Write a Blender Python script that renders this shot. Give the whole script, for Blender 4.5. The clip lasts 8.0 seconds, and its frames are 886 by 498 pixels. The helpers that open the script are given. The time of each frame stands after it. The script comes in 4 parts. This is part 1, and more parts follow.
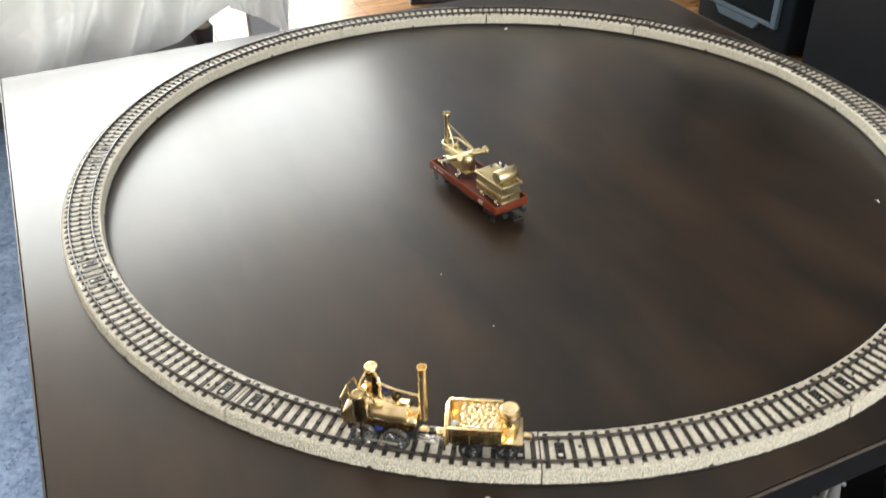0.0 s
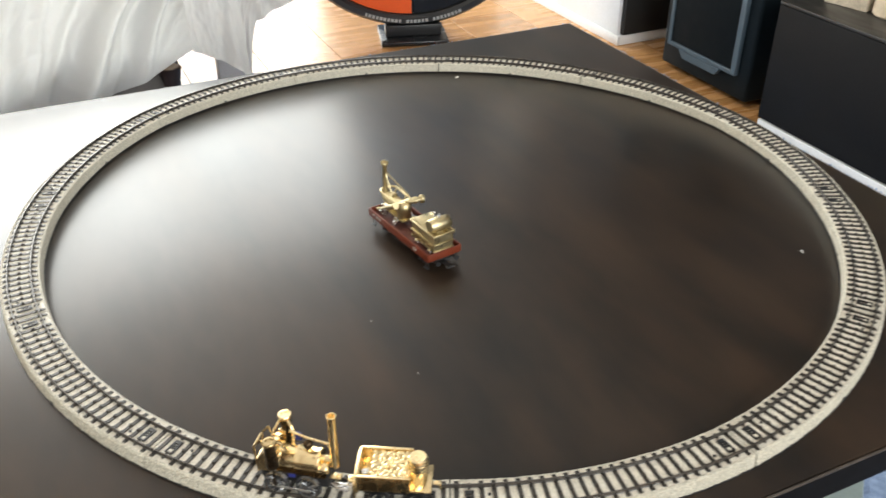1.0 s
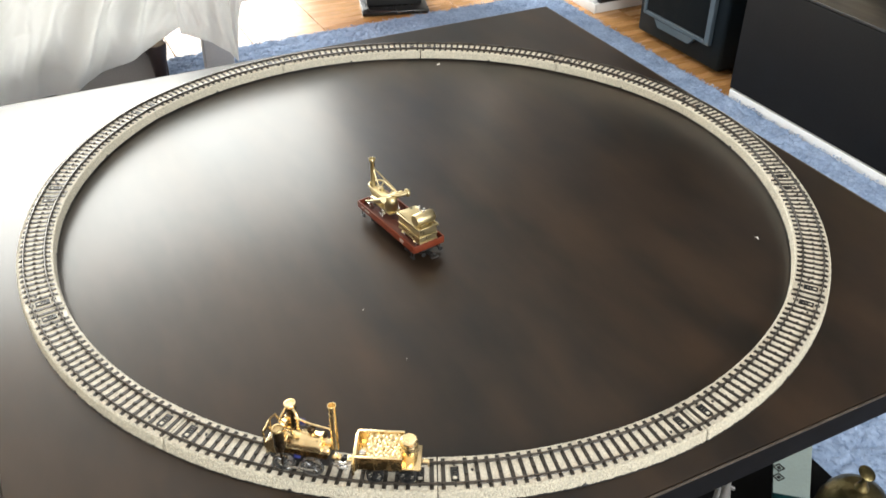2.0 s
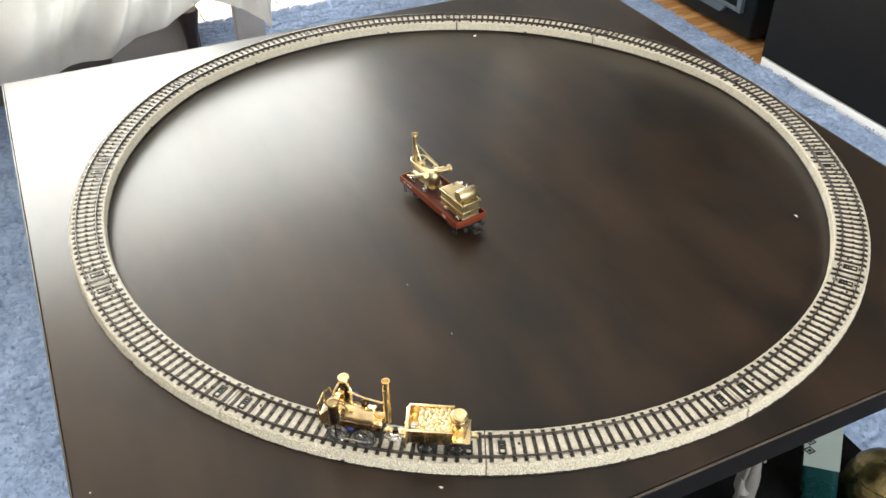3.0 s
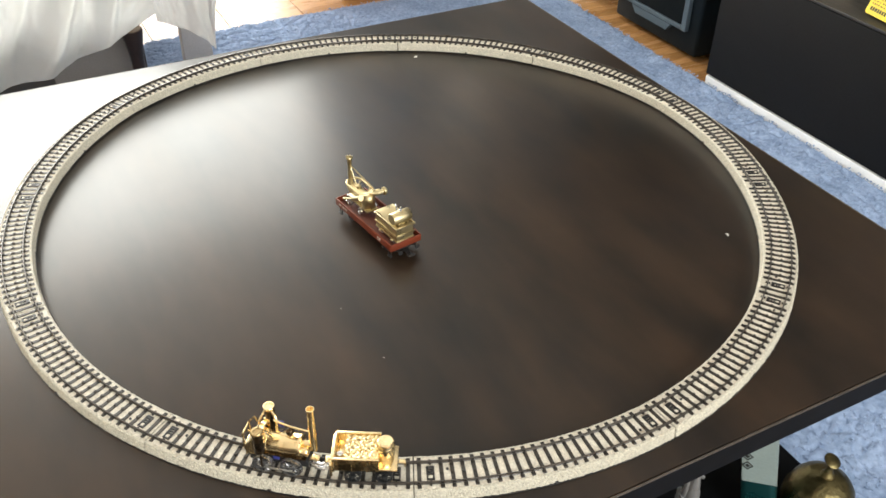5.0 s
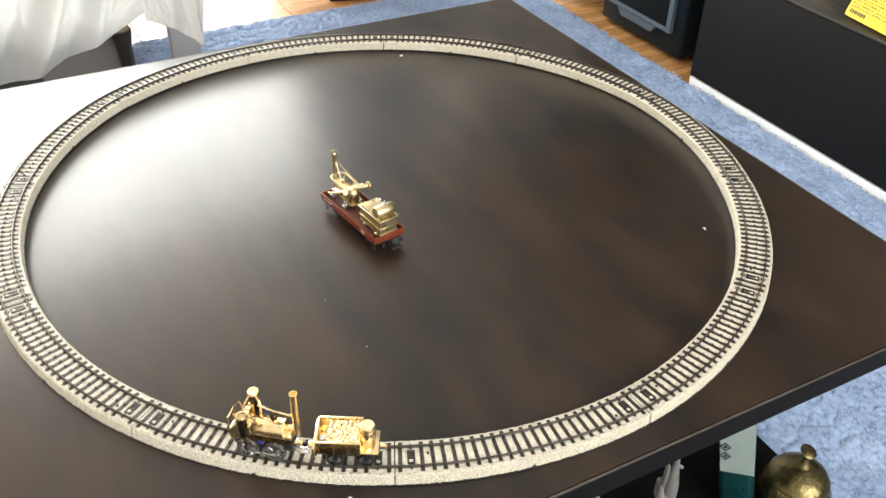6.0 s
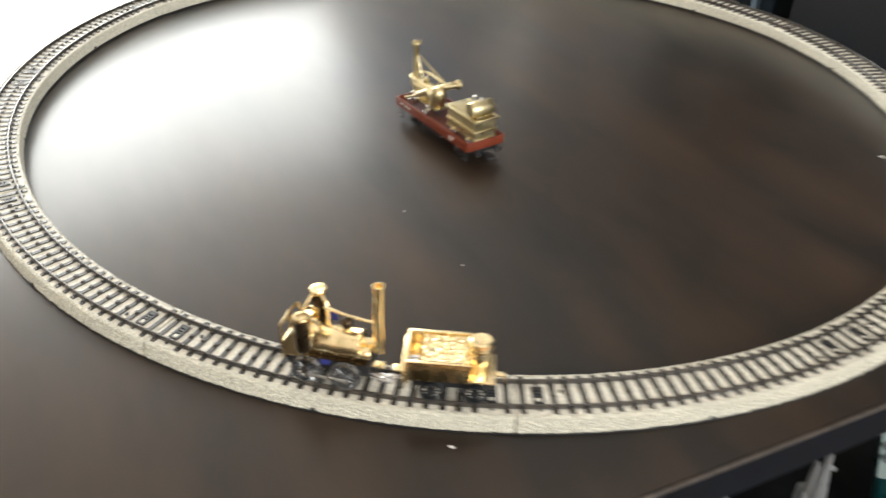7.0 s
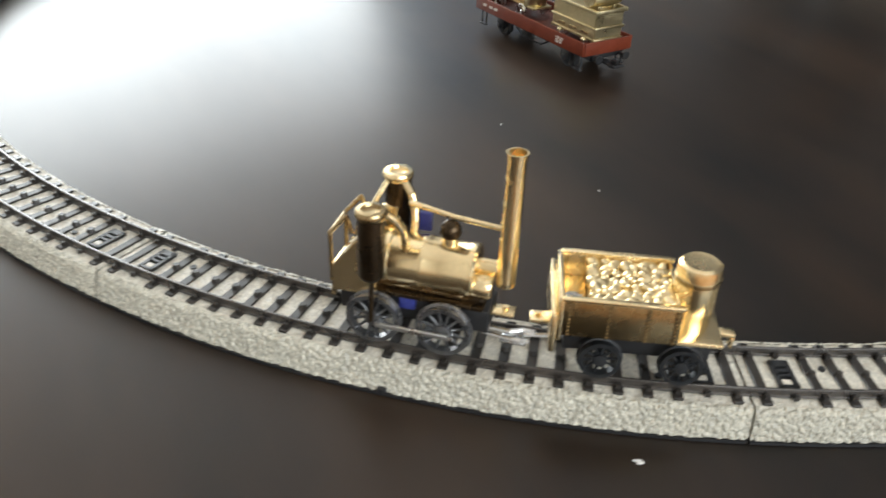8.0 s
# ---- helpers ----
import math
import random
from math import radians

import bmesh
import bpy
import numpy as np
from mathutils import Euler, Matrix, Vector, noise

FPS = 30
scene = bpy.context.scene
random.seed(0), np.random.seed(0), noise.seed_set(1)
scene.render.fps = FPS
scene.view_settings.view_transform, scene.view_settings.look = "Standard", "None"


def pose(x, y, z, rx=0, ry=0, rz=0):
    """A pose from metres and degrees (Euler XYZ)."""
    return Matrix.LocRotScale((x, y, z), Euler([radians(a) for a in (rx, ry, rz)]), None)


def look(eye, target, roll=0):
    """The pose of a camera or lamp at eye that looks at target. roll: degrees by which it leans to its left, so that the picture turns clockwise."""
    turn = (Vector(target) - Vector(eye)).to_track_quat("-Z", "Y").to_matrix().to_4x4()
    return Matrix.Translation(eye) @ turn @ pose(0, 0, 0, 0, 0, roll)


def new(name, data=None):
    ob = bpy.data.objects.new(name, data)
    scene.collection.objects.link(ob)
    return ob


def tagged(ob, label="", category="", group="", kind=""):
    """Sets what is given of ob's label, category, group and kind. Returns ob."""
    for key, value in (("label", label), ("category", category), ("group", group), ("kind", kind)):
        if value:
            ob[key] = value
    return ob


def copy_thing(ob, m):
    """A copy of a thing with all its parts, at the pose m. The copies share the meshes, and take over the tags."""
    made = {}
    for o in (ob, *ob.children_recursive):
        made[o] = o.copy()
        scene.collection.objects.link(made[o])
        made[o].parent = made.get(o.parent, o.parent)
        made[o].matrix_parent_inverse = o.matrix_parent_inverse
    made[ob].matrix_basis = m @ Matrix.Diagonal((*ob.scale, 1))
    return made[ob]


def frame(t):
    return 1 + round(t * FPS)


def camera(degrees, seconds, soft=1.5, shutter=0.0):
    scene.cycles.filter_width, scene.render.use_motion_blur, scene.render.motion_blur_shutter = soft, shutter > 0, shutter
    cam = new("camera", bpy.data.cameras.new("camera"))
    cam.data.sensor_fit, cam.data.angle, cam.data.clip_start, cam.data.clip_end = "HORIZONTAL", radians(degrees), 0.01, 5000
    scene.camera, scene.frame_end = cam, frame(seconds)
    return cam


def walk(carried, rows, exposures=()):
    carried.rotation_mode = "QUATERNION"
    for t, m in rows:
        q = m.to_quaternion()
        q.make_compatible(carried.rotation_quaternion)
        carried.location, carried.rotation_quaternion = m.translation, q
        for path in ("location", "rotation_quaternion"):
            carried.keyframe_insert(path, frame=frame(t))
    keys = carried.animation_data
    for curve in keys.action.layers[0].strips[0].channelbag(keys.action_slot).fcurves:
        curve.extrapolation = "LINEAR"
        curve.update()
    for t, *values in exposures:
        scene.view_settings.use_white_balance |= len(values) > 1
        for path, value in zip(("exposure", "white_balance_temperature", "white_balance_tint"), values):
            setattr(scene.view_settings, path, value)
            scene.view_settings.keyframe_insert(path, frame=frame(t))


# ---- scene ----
cam = camera(52.9, 8.0, 1.5, 0.5)
PATH = [
    (0, (-0.05, -0.709, 0.393), (-0.063, 0.936, -0.745), -1.1),
    (0.5, (-0.034, -0.707, 0.4), (-0.051, 0.974, -0.685), -0.2),
    (1, (-0.009, -0.717, 0.409), (0.014, 0.971, -0.662), 0.0),
    (1.2, (-0.001, -0.723, 0.424), (0.041, 0.959, -0.658), 0.2),
    (2.3, (-0.017, -0.754, 0.477), (0.046, 0.85, -0.716), 0.2),
    (2.5, (-0.02, -0.751, 0.48), (0.023, 0.837, -0.735), 0.0),
    (3, (-0.034, -0.753, 0.487), (-0.012, 0.827, -0.739), -0.1),
    (3.5, (-0.038, -0.75, 0.486), (-0.024, 0.829, -0.742), 0.1),
    (4, (-0.026, -0.747, 0.487), (0.01, 0.84, -0.73), 0.3),
    (4.5, (-0.015, -0.741, 0.488), (0.057, 0.854, -0.716), 0.6),
    (5.8, (-0.004, -0.767, 0.498), (0.128, 0.832, -0.696), 1.4),
    (6, (-0.003, -0.768, 0.494), (0.125, 0.833, -0.698), 1.5),
    (6.1, (-0.002, -0.77, 0.49), (0.122, 0.832, -0.701), 1.7),
    (6.2, (-0.004, -0.766, 0.474), (0.123, 0.843, -0.708), 1.8),
    (6.5, (0.002, -0.746, 0.419), (0.1, 0.879, -0.744), 1.5),
    (6.8, (-0.02, -0.709, 0.349), (0.057, 0.934, -0.789), 1.8),
    (7, (-0.051, -0.676, 0.308), (0.02, 0.983, -0.807), 2.5),
    (7.2, (-0.075, -0.64, 0.27), (-0.02, 1.041, -0.811), 2.7),
    (7.5, (-0.098, -0.586, 0.2045), (-0.060, 1.127, -0.828), 3.2),
    (7.7, (-0.094, -0.561, 0.171), (-0.095, 1.141, -0.878), 1.8),
    (8, (-0.085, -0.548, 0.162), (-0.060, 1.157, -0.884), 2.9),
]
walk(cam, [(t, look(eye, target, roll)) for t, eye, target, roll in PATH],
     exposures=[(0, -0.5, 6400, 7), (0.5, -0.66, 6400, 7), (1.2, -0.55, 6400, 7), (2.5, -0.32, 6600, 7), (4.5, -0.44, 6600, 7), (6.3, -0.15, 6600, 7), (7.0, -0.36, 6400, 7), (7.5, -0.65, 6150, 6.5), (8.0, -0.74, 6000, 6)])

# ---------------------------------------------------------------- world, light
TH = radians(24.3)
ROOM = Matrix.Rotation(TH, 4, "Z")          # room axes u, v against the world
FLOOR, RUGTOP = -0.40, -0.383

world = bpy.data.worlds.new("overcast_sky")
scene.world = world
world.use_nodes = True
wn = world.node_tree
sky = wn.nodes.new("ShaderNodeTexSky")
sky.sky_type, sky.sun_disc = "NISHITA", False
sky.sun_elevation, sky.sun_rotation = radians(38), radians(-40)
wn.links.new(sky.outputs[0], wn.nodes["Background"].inputs[0])
wn.nodes["Background"].inputs[1].default_value = 0.12


def area(name, m, sx, sy, watts, colour):
    d = bpy.data.lights.new(name, "AREA")
    d.shape, d.size, d.size_y, d.energy, d.color = "RECTANGLE", sx, sy, watts, colour
    ob = new(name, d)
    d.spread = radians(170)
    ob.matrix_world = m
    return ob


# daylight entering by the far openings; the unseen rear window is added fill
area("balcony_door_daylight", ROOM @ look((-0.91, 3.02, 0.86), (-0.91, 0, 0.62)), 1.56, 2.34, 150, (1.0, 0.99, 0.945))
area("window_daylight", ROOM @ look((0.365, 3.02, 0.86), (0.365, 0, 0.62)), 0.95, 2.34, 74, (1.0, 0.99, 0.945))
area("rear_window_daylight", ROOM @ look((0.35, -2.32, 0.95), (0.35, 0, 0.55)), 1.9, 1.25, 92, (1.0, 0.99, 0.97))


# ---------------------------------------------------------------- materials


def material(name, base, rough=0.5, metal=0.0, var=0.25, scale=40.0, fine=400.0, bump=0.1, dist=0.001, rough_var=0.1, tint=None,
             coat=0.0, ior=1.5, stretch=(1, 1, 1), rnd=0.0, spec=0.5):
    """A surface with mottling at two scales, fine relief and uneven gloss."""
    m = bpy.data.materials.new(name)
    m.use_nodes = True
    n, k = m.node_tree.nodes, m.node_tree.links
    p = n["Principled BSDF"]
    co = n.new("ShaderNodeTexCoord")
    mp = n.new("ShaderNodeMapping")
    mp.inputs["Scale"].default_value = stretch
    k.new(co.outputs["Object"], mp.inputs[0])
    a, b = n.new("ShaderNodeTexNoise"), n.new("ShaderNodeTexNoise")
    for t, sc, det in ((a, scale, 4), (b, fine, 3)):
        t.inputs["Scale"].default_value, t.inputs["Detail"].default_value = sc, det
        k.new(mp.outputs[0], t.inputs["Vector"])
    add = n.new("ShaderNodeMath")
    add.operation = "ADD"
    k.new(a.outputs[0], add.inputs[0])
    k.new(b.outputs[0], add.inputs[1])
    src = add.outputs[0]
    if rnd:
        info = n.new("ShaderNodeObjectInfo")
        mul = n.new("ShaderNodeMath")
        mul.operation, mul.inputs[1].default_value, mul.inputs[2].default_value = "MULTIPLY_ADD", rnd, -rnd / 2
        k.new(info.outputs["Random"], mul.inputs[0])
        add2 = n.new("ShaderNodeMath")
        add2.operation = "ADD"
        k.new(src, add2.inputs[0])
        k.new(mul.outputs[0], add2.inputs[1])
        src = add2.outputs[0]
    ramp = n.new("ShaderNodeMapRange")
    ramp.inputs["From Min"].default_value, ramp.inputs["From Max"].default_value = 0.65, 1.35
    k.new(src, ramp.inputs["Value"])
    mix = n.new("ShaderNodeMix")
    mix.data_type = "RGBA"
    dark = [c * (1 - var) for c in base]
    light = [min(1, c * (1 + var)) for c in (tint or base)]
    mix.inputs["A"].default_value, mix.inputs["B"].default_value = (*dark, 1), (*light, 1)
    k.new(ramp.outputs[0], mix.inputs["Factor"])
    k.new(mix.outputs["Result"], p.inputs["Base Color"])
    rr = n.new("ShaderNodeMapRange")
    rr.inputs["From Min"].default_value, rr.inputs["From Max"].default_value = 0.3, 0.7
    rr.inputs["To Min"].default_value, rr.inputs["To Max"].default_value = max(0.02, rough - rough_var), min(1, rough + rough_var)
    k.new(a.outputs[0], rr.inputs["Value"])
    k.new(rr.outputs[0], p.inputs["Roughness"])
    p.inputs["Metallic"].default_value = metal
    p.inputs["IOR"].default_value = ior
    p.inputs["Specular IOR Level"].default_value = spec
    p.inputs["Coat Weight"].default_value = coat
    if bump:
        bp = n.new("ShaderNodeBump")
        bp.inputs["Strength"].default_value, bp.inputs["Distance"].default_value = bump, dist
        k.new(b.outputs[0], bp.inputs["Height"])
        k.new(bp.outputs[0], p.inputs["Normal"])
    return m


TABLE = material("black_brown_veneer", (0.0046, 0.0042, 0.0039), 0.46, var=0.30, scale=2.6, fine=11, bump=0.0, dist=0.0003, rough_var=0.05,
                 tint=(0.0255, 0.0148, 0.0080), stretch=(1.9, 0.7, 1), spec=0.12, coat=0.55)
TABLE.node_tree.nodes["Principled BSDF"].inputs["Coat Roughness"].default_value = 0.265
LIP = material("worn_edge_varnish", (0.055, 0.045, 0.037), 0.45, var=0.5, scale=60, fine=200, bump=0.1, dist=0.0002)
TABLE_EDGE = material("table_edge_veneer", (0.0040, 0.0043, 0.0050), 0.5, spec=0.06, var=0.3, scale=8, fine=90, bump=0.05, dist=0.0003)
BALLAST = material("printed_ballast_metal", (0.50, 0.47, 0.385), 0.36, var=0.40, scale=560, fine=1500, bump=0.5, dist=0.0006, rnd=0.12)
# same ballast as the slopes, made lighter where light falls on top
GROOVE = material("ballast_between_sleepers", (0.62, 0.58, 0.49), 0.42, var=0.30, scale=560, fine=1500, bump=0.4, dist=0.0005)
SLEEPER = material("dark_sleeper_paint", (0.030, 0.026, 0.022), 0.34, var=0.4, scale=300, fine=1500, bump=0.2, dist=0.0002, rnd=0.2, spec=0.4)
RAIL = material("dark_steel_rail", (0.060, 0.052, 0.045), 0.30, metal=0.5, var=0.35, scale=60, fine=900, bump=0.05, dist=0.0001, coat=0.6)
RAIL.node_tree.nodes["Principled BSDF"].inputs["Coat Roughness"].default_value = 0.12
GOLD = material("polished_gold_plate", (0.92, 0.74, 0.43), 0.24, metal=1, var=0.07, scale=120, fine=900, bump=0.05, dist=0.0002, rough_var=0.06)
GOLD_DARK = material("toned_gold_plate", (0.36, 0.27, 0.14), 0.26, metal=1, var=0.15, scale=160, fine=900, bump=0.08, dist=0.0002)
BRASS = material("matt_brass", (0.58, 0.49, 0.29), 0.36, metal=1, var=0.12, scale=150, fine=900, bump=0.12, dist=0.0002)
BRONZE = material("dark_bronzed_metal", (0.060, 0.040, 0.022), 0.28, metal=0.9, var=0.2, scale=150, fine=900, bump=0.05, dist=0.0002)
WHEEL = material("blackened_wheel_metal", (0.24, 0.24, 0.245), 0.30, metal=0.9, var=0.2, scale=200, fine=900, bump=0.05, dist=0.0002)
DULLWHEEL = material("dull_black_wheel_metal", (0.045, 0.047, 0.05), 0.35, metal=0.7, var=0.2, scale=200, fine=900, bump=0.05, dist=0.0002)
BRIGHT = material("polished_steel", (0.88, 0.88, 0.87), 0.3, metal=1, var=0.05, scale=200, fine=900, bump=0.03, dist=0.0002)
STEEL = material("bright_steel", (0.70, 0.70, 0.70), 0.22, metal=1, var=0.1, scale=200, fine=900, bump=0.05, dist=0.0002)
BLACKPL = material("black_moulded_plastic", (0.015, 0.015, 0.016), 0.42, var=0.3, scale=100, fine=900, bump=0.1, dist=0.0002)
BLUEPL = material("blue_plastic_insulator", (0.034, 0.042, 0.21), 0.35, var=0.2, scale=100, fine=900)
WAGON = material("red_brown_wagon_plastic", (0.140, 0.028, 0.012), 0.45, var=0.2, scale=120, fine=900, bump=0.12, dist=0.0002, spec=0.25)
WAGON_IN = material("worn_wagon_deck", (0.105, 0.030, 0.018), 0.55, var=0.3, scale=150, fine=900, bump=0.15, dist=0.0002)
PALEPRINT = material("pale_printed_marks", (0.55, 0.50, 0.45), 0.6, var=0.1, fine=900)
CLOTH = material("white_cotton_sheet", (0.75, 0.75, 0.755), 0.85, var=0.05, scale=9, fine=500, bump=0.25, dist=0.0006, spec=0.2)
FURN = material("dark_grey_upholstery", (0.085, 0.08, 0.08), 0.85, var=0.2, scale=30, fine=600, bump=0.3, dist=0.0008)
# panel grey lighter than the upholstery, bounce light put into its colour
PANEL = material("grey_fibre_panel", (0.25, 0.23, 0.22), 0.8, var=0.15, scale=20, fine=400, bump=0.1, dist=0.0004)
LEGTOP = material("pale_sawn_leg_top", (0.34, 0.27, 0.21), 0.6, var=0.2, scale=60, fine=400)
POSTP = material("pale_grey_post_paint", (0.46, 0.45, 0.46), 0.6, var=0.1, scale=20, fine=300)
LEGWOOD = material("dark_stained_leg_wood", (0.028, 0.015, 0.011), 0.35, var=0.35, scale=30, fine=200, stretch=(1, 1, 0.2))
BLACKFURN = material("black_lacquered_board", (0.0095, 0.0095, 0.0100), 0.6, var=0.25, scale=12, fine=220, bump=0.04, dist=0.0003, spec=0.12)
BLACKTOP = material("black_brown_cabinet_top", (0.02, 0.018, 0.015), 0.45, var=0.3, scale=10, fine=120, stretch=(6, 1, 1))
WHITE = material("white_painted_board", (0.78, 0.79, 0.80), 0.42, var=0.05, scale=8, fine=160, bump=0.03, dist=0.0004)
WALLP = material("white_wall_paint", (0.74, 0.73, 0.70), 0.9, var=0.05, scale=5, fine=140, bump=0.12, dist=0.001)
DARKREFL = material("grey_wall_paint", (0.12, 0.12, 0.125), 0.9, var=0.08, scale=5, fine=140, bump=0.12, dist=0.001)
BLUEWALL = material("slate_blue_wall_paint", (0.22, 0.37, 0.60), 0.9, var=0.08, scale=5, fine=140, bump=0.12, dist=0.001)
CEIL = material("white_ceiling_paint", (0.80, 0.80, 0.79), 0.92, var=0.04, scale=5, fine=140, bump=0.1, dist=0.001)
DARKWALL = material("dark_niche_panel", (0.008, 0.008, 0.008), 0.7, var=0.3, scale=8, fine=150)
WOOD = material("honey_laminate_plank", (0.41, 0.205, 0.075), 0.27, var=0.28, scale=3, fine=45, bump=0.03, dist=0.0004, rough_var=0.05,
                tint=(0.50, 0.27, 0.105), stretch=(1, 9, 1), rnd=0.35)
RUG = material("blue_shag_pile", (0.212, 0.300, 0.470), 0.9, var=0.18, scale=16, fine=130, bump=0.2, dist=0.002, tint=(0.30, 0.385, 0.55), spec=0.10)
RUGBASE = material("rug_backing", (0.24, 0.33, 0.52), 0.95, var=0.3, scale=20, fine=200)
SPEAKER = material("blue_black_speaker_vinyl", (0.008, 0.013, 0.017), 0.5, var=0.2, scale=20, fine=400, bump=0.05, dist=0.0003, spec=0.14)
GRILLE = material("black_grille_cloth", (0.007, 0.010, 0.012), 0.8, var=0.25, scale=40, fine=900, bump=0.3, dist=0.0004, spec=0.15)
TRIM = material("slate_grey_speaker_trim", (0.085, 0.12, 0.15), 0.42, var=0.12, scale=30, fine=400)
ORANGE = material("orange_disc_print", (0.85, 0.11, 0.012), 0.4, var=0.06, scale=10, fine=200)
BLACKGL = material("black_gloss_print", (0.010, 0.010, 0.011), 0.25, var=0.2, scale=20, fine=300)
GREYPRINT = material("grey_rim_lettering", (0.42, 0.42, 0.41), 0.5, var=0.15, scale=40, fine=300)
YELLOW = material("yellow_paper", (0.80, 0.60, 0.03), 0.55, var=0.05, scale=20, fine=300)
INK = material("dark_print_ink", (0.10, 0.085, 0.02), 0.6, var=0.2, fine=300)
PRINT = material("faded_brown_print", (0.30, 0.20, 0.02), 0.6, var=0.2, fine=300)
CREAM = material("cream_ceramic", (0.66, 0.56, 0.42), 0.3, var=0.12, scale=30, fine=300)
CARD = material("printed_carton", (0.60, 0.53, 0.42), 0.5, var=0.35, scale=60, fine=300)
TEAL = material("teal_translucent_bottle", (0.004, 0.032, 0.034), 0.3, var=0.2, scale=30, fine=300)
LABELP = material("pale_green_label_paper", (0.24, 0.30, 0.29), 0.5, var=0.08, scale=40, fine=300)
# white of the shelf things greyed, shade under the table put into it
WHITEPL = material("white_bottle_plastic", (0.15, 0.15, 0.148), 0.4, var=0.08, scale=40, fine=300)
OLDBRASS = material("aged_brass_pot", (0.150, 0.124, 0.058), 0.36, metal=1, var=0.35, scale=45, fine=150, bump=0.55, dist=0.0018)
LINT = material("white_lint", (0.75, 0.73, 0.70), 0.8, var=0.1, fine=900)
COAL = material("gilded_coal_lumps", (0.90, 0.74, 0.44), 0.33, metal=1, var=0.12, scale=200, fine=900, bump=0.1, dist=0.0003)

GLASS = bpy.data.materials.new("window_glass")
GLASS.use_nodes = True
gp = GLASS.node_tree.nodes["Principled BSDF"]
gp.inputs["Transmission Weight"].default_value, gp.inputs["Roughness"].default_value, gp.inputs["IOR"].default_value = 1.0, 0.0, 1.01

# thin cotton lets some daylight through
cn = CLOTH.node_tree
thin, both = cn.nodes.new("ShaderNodeBsdfTranslucent"), cn.nodes.new("ShaderNodeMixShader")
thin.inputs["Color"].default_value = (0.92, 0.92, 0.90, 1)
both.inputs["Fac"].default_value = 0.60
cn.links.new(cn.nodes["Principled BSDF"].outputs[0], both.inputs[1])
cn.links.new(thin.outputs[0], both.inputs[2])
cn.links.new(both.outputs[0], cn.nodes["Material Output"].inputs["Surface"])

# ---------------------------------------------------------------- builders


def thing(name, m, label, category, group="", kind=""):
    ob = new(name)
    ob.empty_display_size = 0.01
    ob.matrix_basis = m
    return tagged(ob, label, category, group, kind)


def mesh_of(name, bm, mat, smooth=38):
    me = bpy.data.meshes.new(name)
    bmesh.ops.recalc_face_normals(bm, faces=bm.faces[:])
    bm.to_mesh(me)
    bm.free()
    me.materials.append(mat)
    if smooth:
        me.shade_smooth()
        me.set_sharp_from_angle(angle=radians(smooth))
    return me


def part(name, bm, mat, parent=None, label="", smooth=38):
    """One mesh object of bm, under a thing or a part."""
    ob = new(name, mesh_of(name, bm, mat, smooth))
    ob.parent = parent
    if label:
        ob["label"] = label
    return ob


def again(ob, m, parent=None):
    """Another object on the mesh of ob."""
    o = new(ob.name.split(".")[0], ob.data)
    o.parent = parent or ob.parent
    o.matrix_basis = m
    return o


def solid(name, bm, mat, m, label, category, group="", kind="", smooth=38):
    """A thing of one mesh."""
    ob = new(name, mesh_of(name, bm, mat, smooth))
    ob.matrix_basis = m
    return tagged(ob, label, category, group, kind)


def box(bm, x0, x1, y0, y1, z0, z1, bev=0.0, seg=2):
    g = bmesh.ops.create_cube(bm, size=1)
    m = Matrix.LocRotScale(((x0 + x1) / 2, (y0 + y1) / 2, (z0 + z1) / 2), None, (x1 - x0, y1 - y0, z1 - z0))
    bmesh.ops.transform(bm, matrix=m, verts=g["verts"])
    if bev:
        es = list({e for v in g["verts"] for e in v.link_edges})
        bmesh.ops.bevel(bm, geom=es, offset=bev, segments=seg, affect="EDGES", profile=0.5)
    return bm


def rod(bm, a, b, r0, r1=None, seg=12, caps=True):
    """A round bar from a to b, tapering from r0 to r1."""
    a, b = Vector(a), Vector(b)
    r1 = r0 if r1 is None else r1
    q = (b - a).to_track_quat("Z", "Y")
    m = Matrix.Translation((a + b) / 2) @ q.to_matrix().to_4x4()
    bmesh.ops.create_cone(bm, cap_ends=caps, segments=seg, radius1=r0, radius2=r1, depth=(b - a).length, matrix=m)
    return bm


def tube(bm, pts, r, seg=8):
    for a, b in zip(pts, pts[1:]):
        rod(bm, a, b, r, seg=seg)
    for p in pts[1:-1]:
        bmesh.ops.create_icosphere(bm, subdivisions=1, radius=r * 1.02, matrix=Matrix.Translation(p))
    return bm


def lathe(bm, prof, m=Matrix(), seg=24):
    """Turn a profile of (radius, height) round the z axis of m."""
    rings = []
    for r, z in prof:
        if r < 1e-6:
            rings.append([bm.verts.new(m @ Vector((0, 0, z)))])
        else:
            rings.append([bm.verts.new(m @ Vector((r * math.cos(2 * math.pi * i / seg), r * math.sin(2 * math.pi * i / seg), z))) for i in range(seg)])
    for a, b in zip(rings, rings[1:]):
        for i in range(seg):
            j = (i + 1) % seg
            f = [a[i % len(a)], a[j % len(a)], b[j % len(b)], b[i % len(b)]]
            f = list(dict.fromkeys(f))
            if len(f) > 2:
                bm.faces.new(f)
    return bm


def ball(bm, c, r, sub=2, sc=(1, 1, 1)):
    bmesh.ops.create_icosphere(bm, subdivisions=sub, radius=r, matrix=Matrix.LocRotScale(c, None, sc))
    return bm


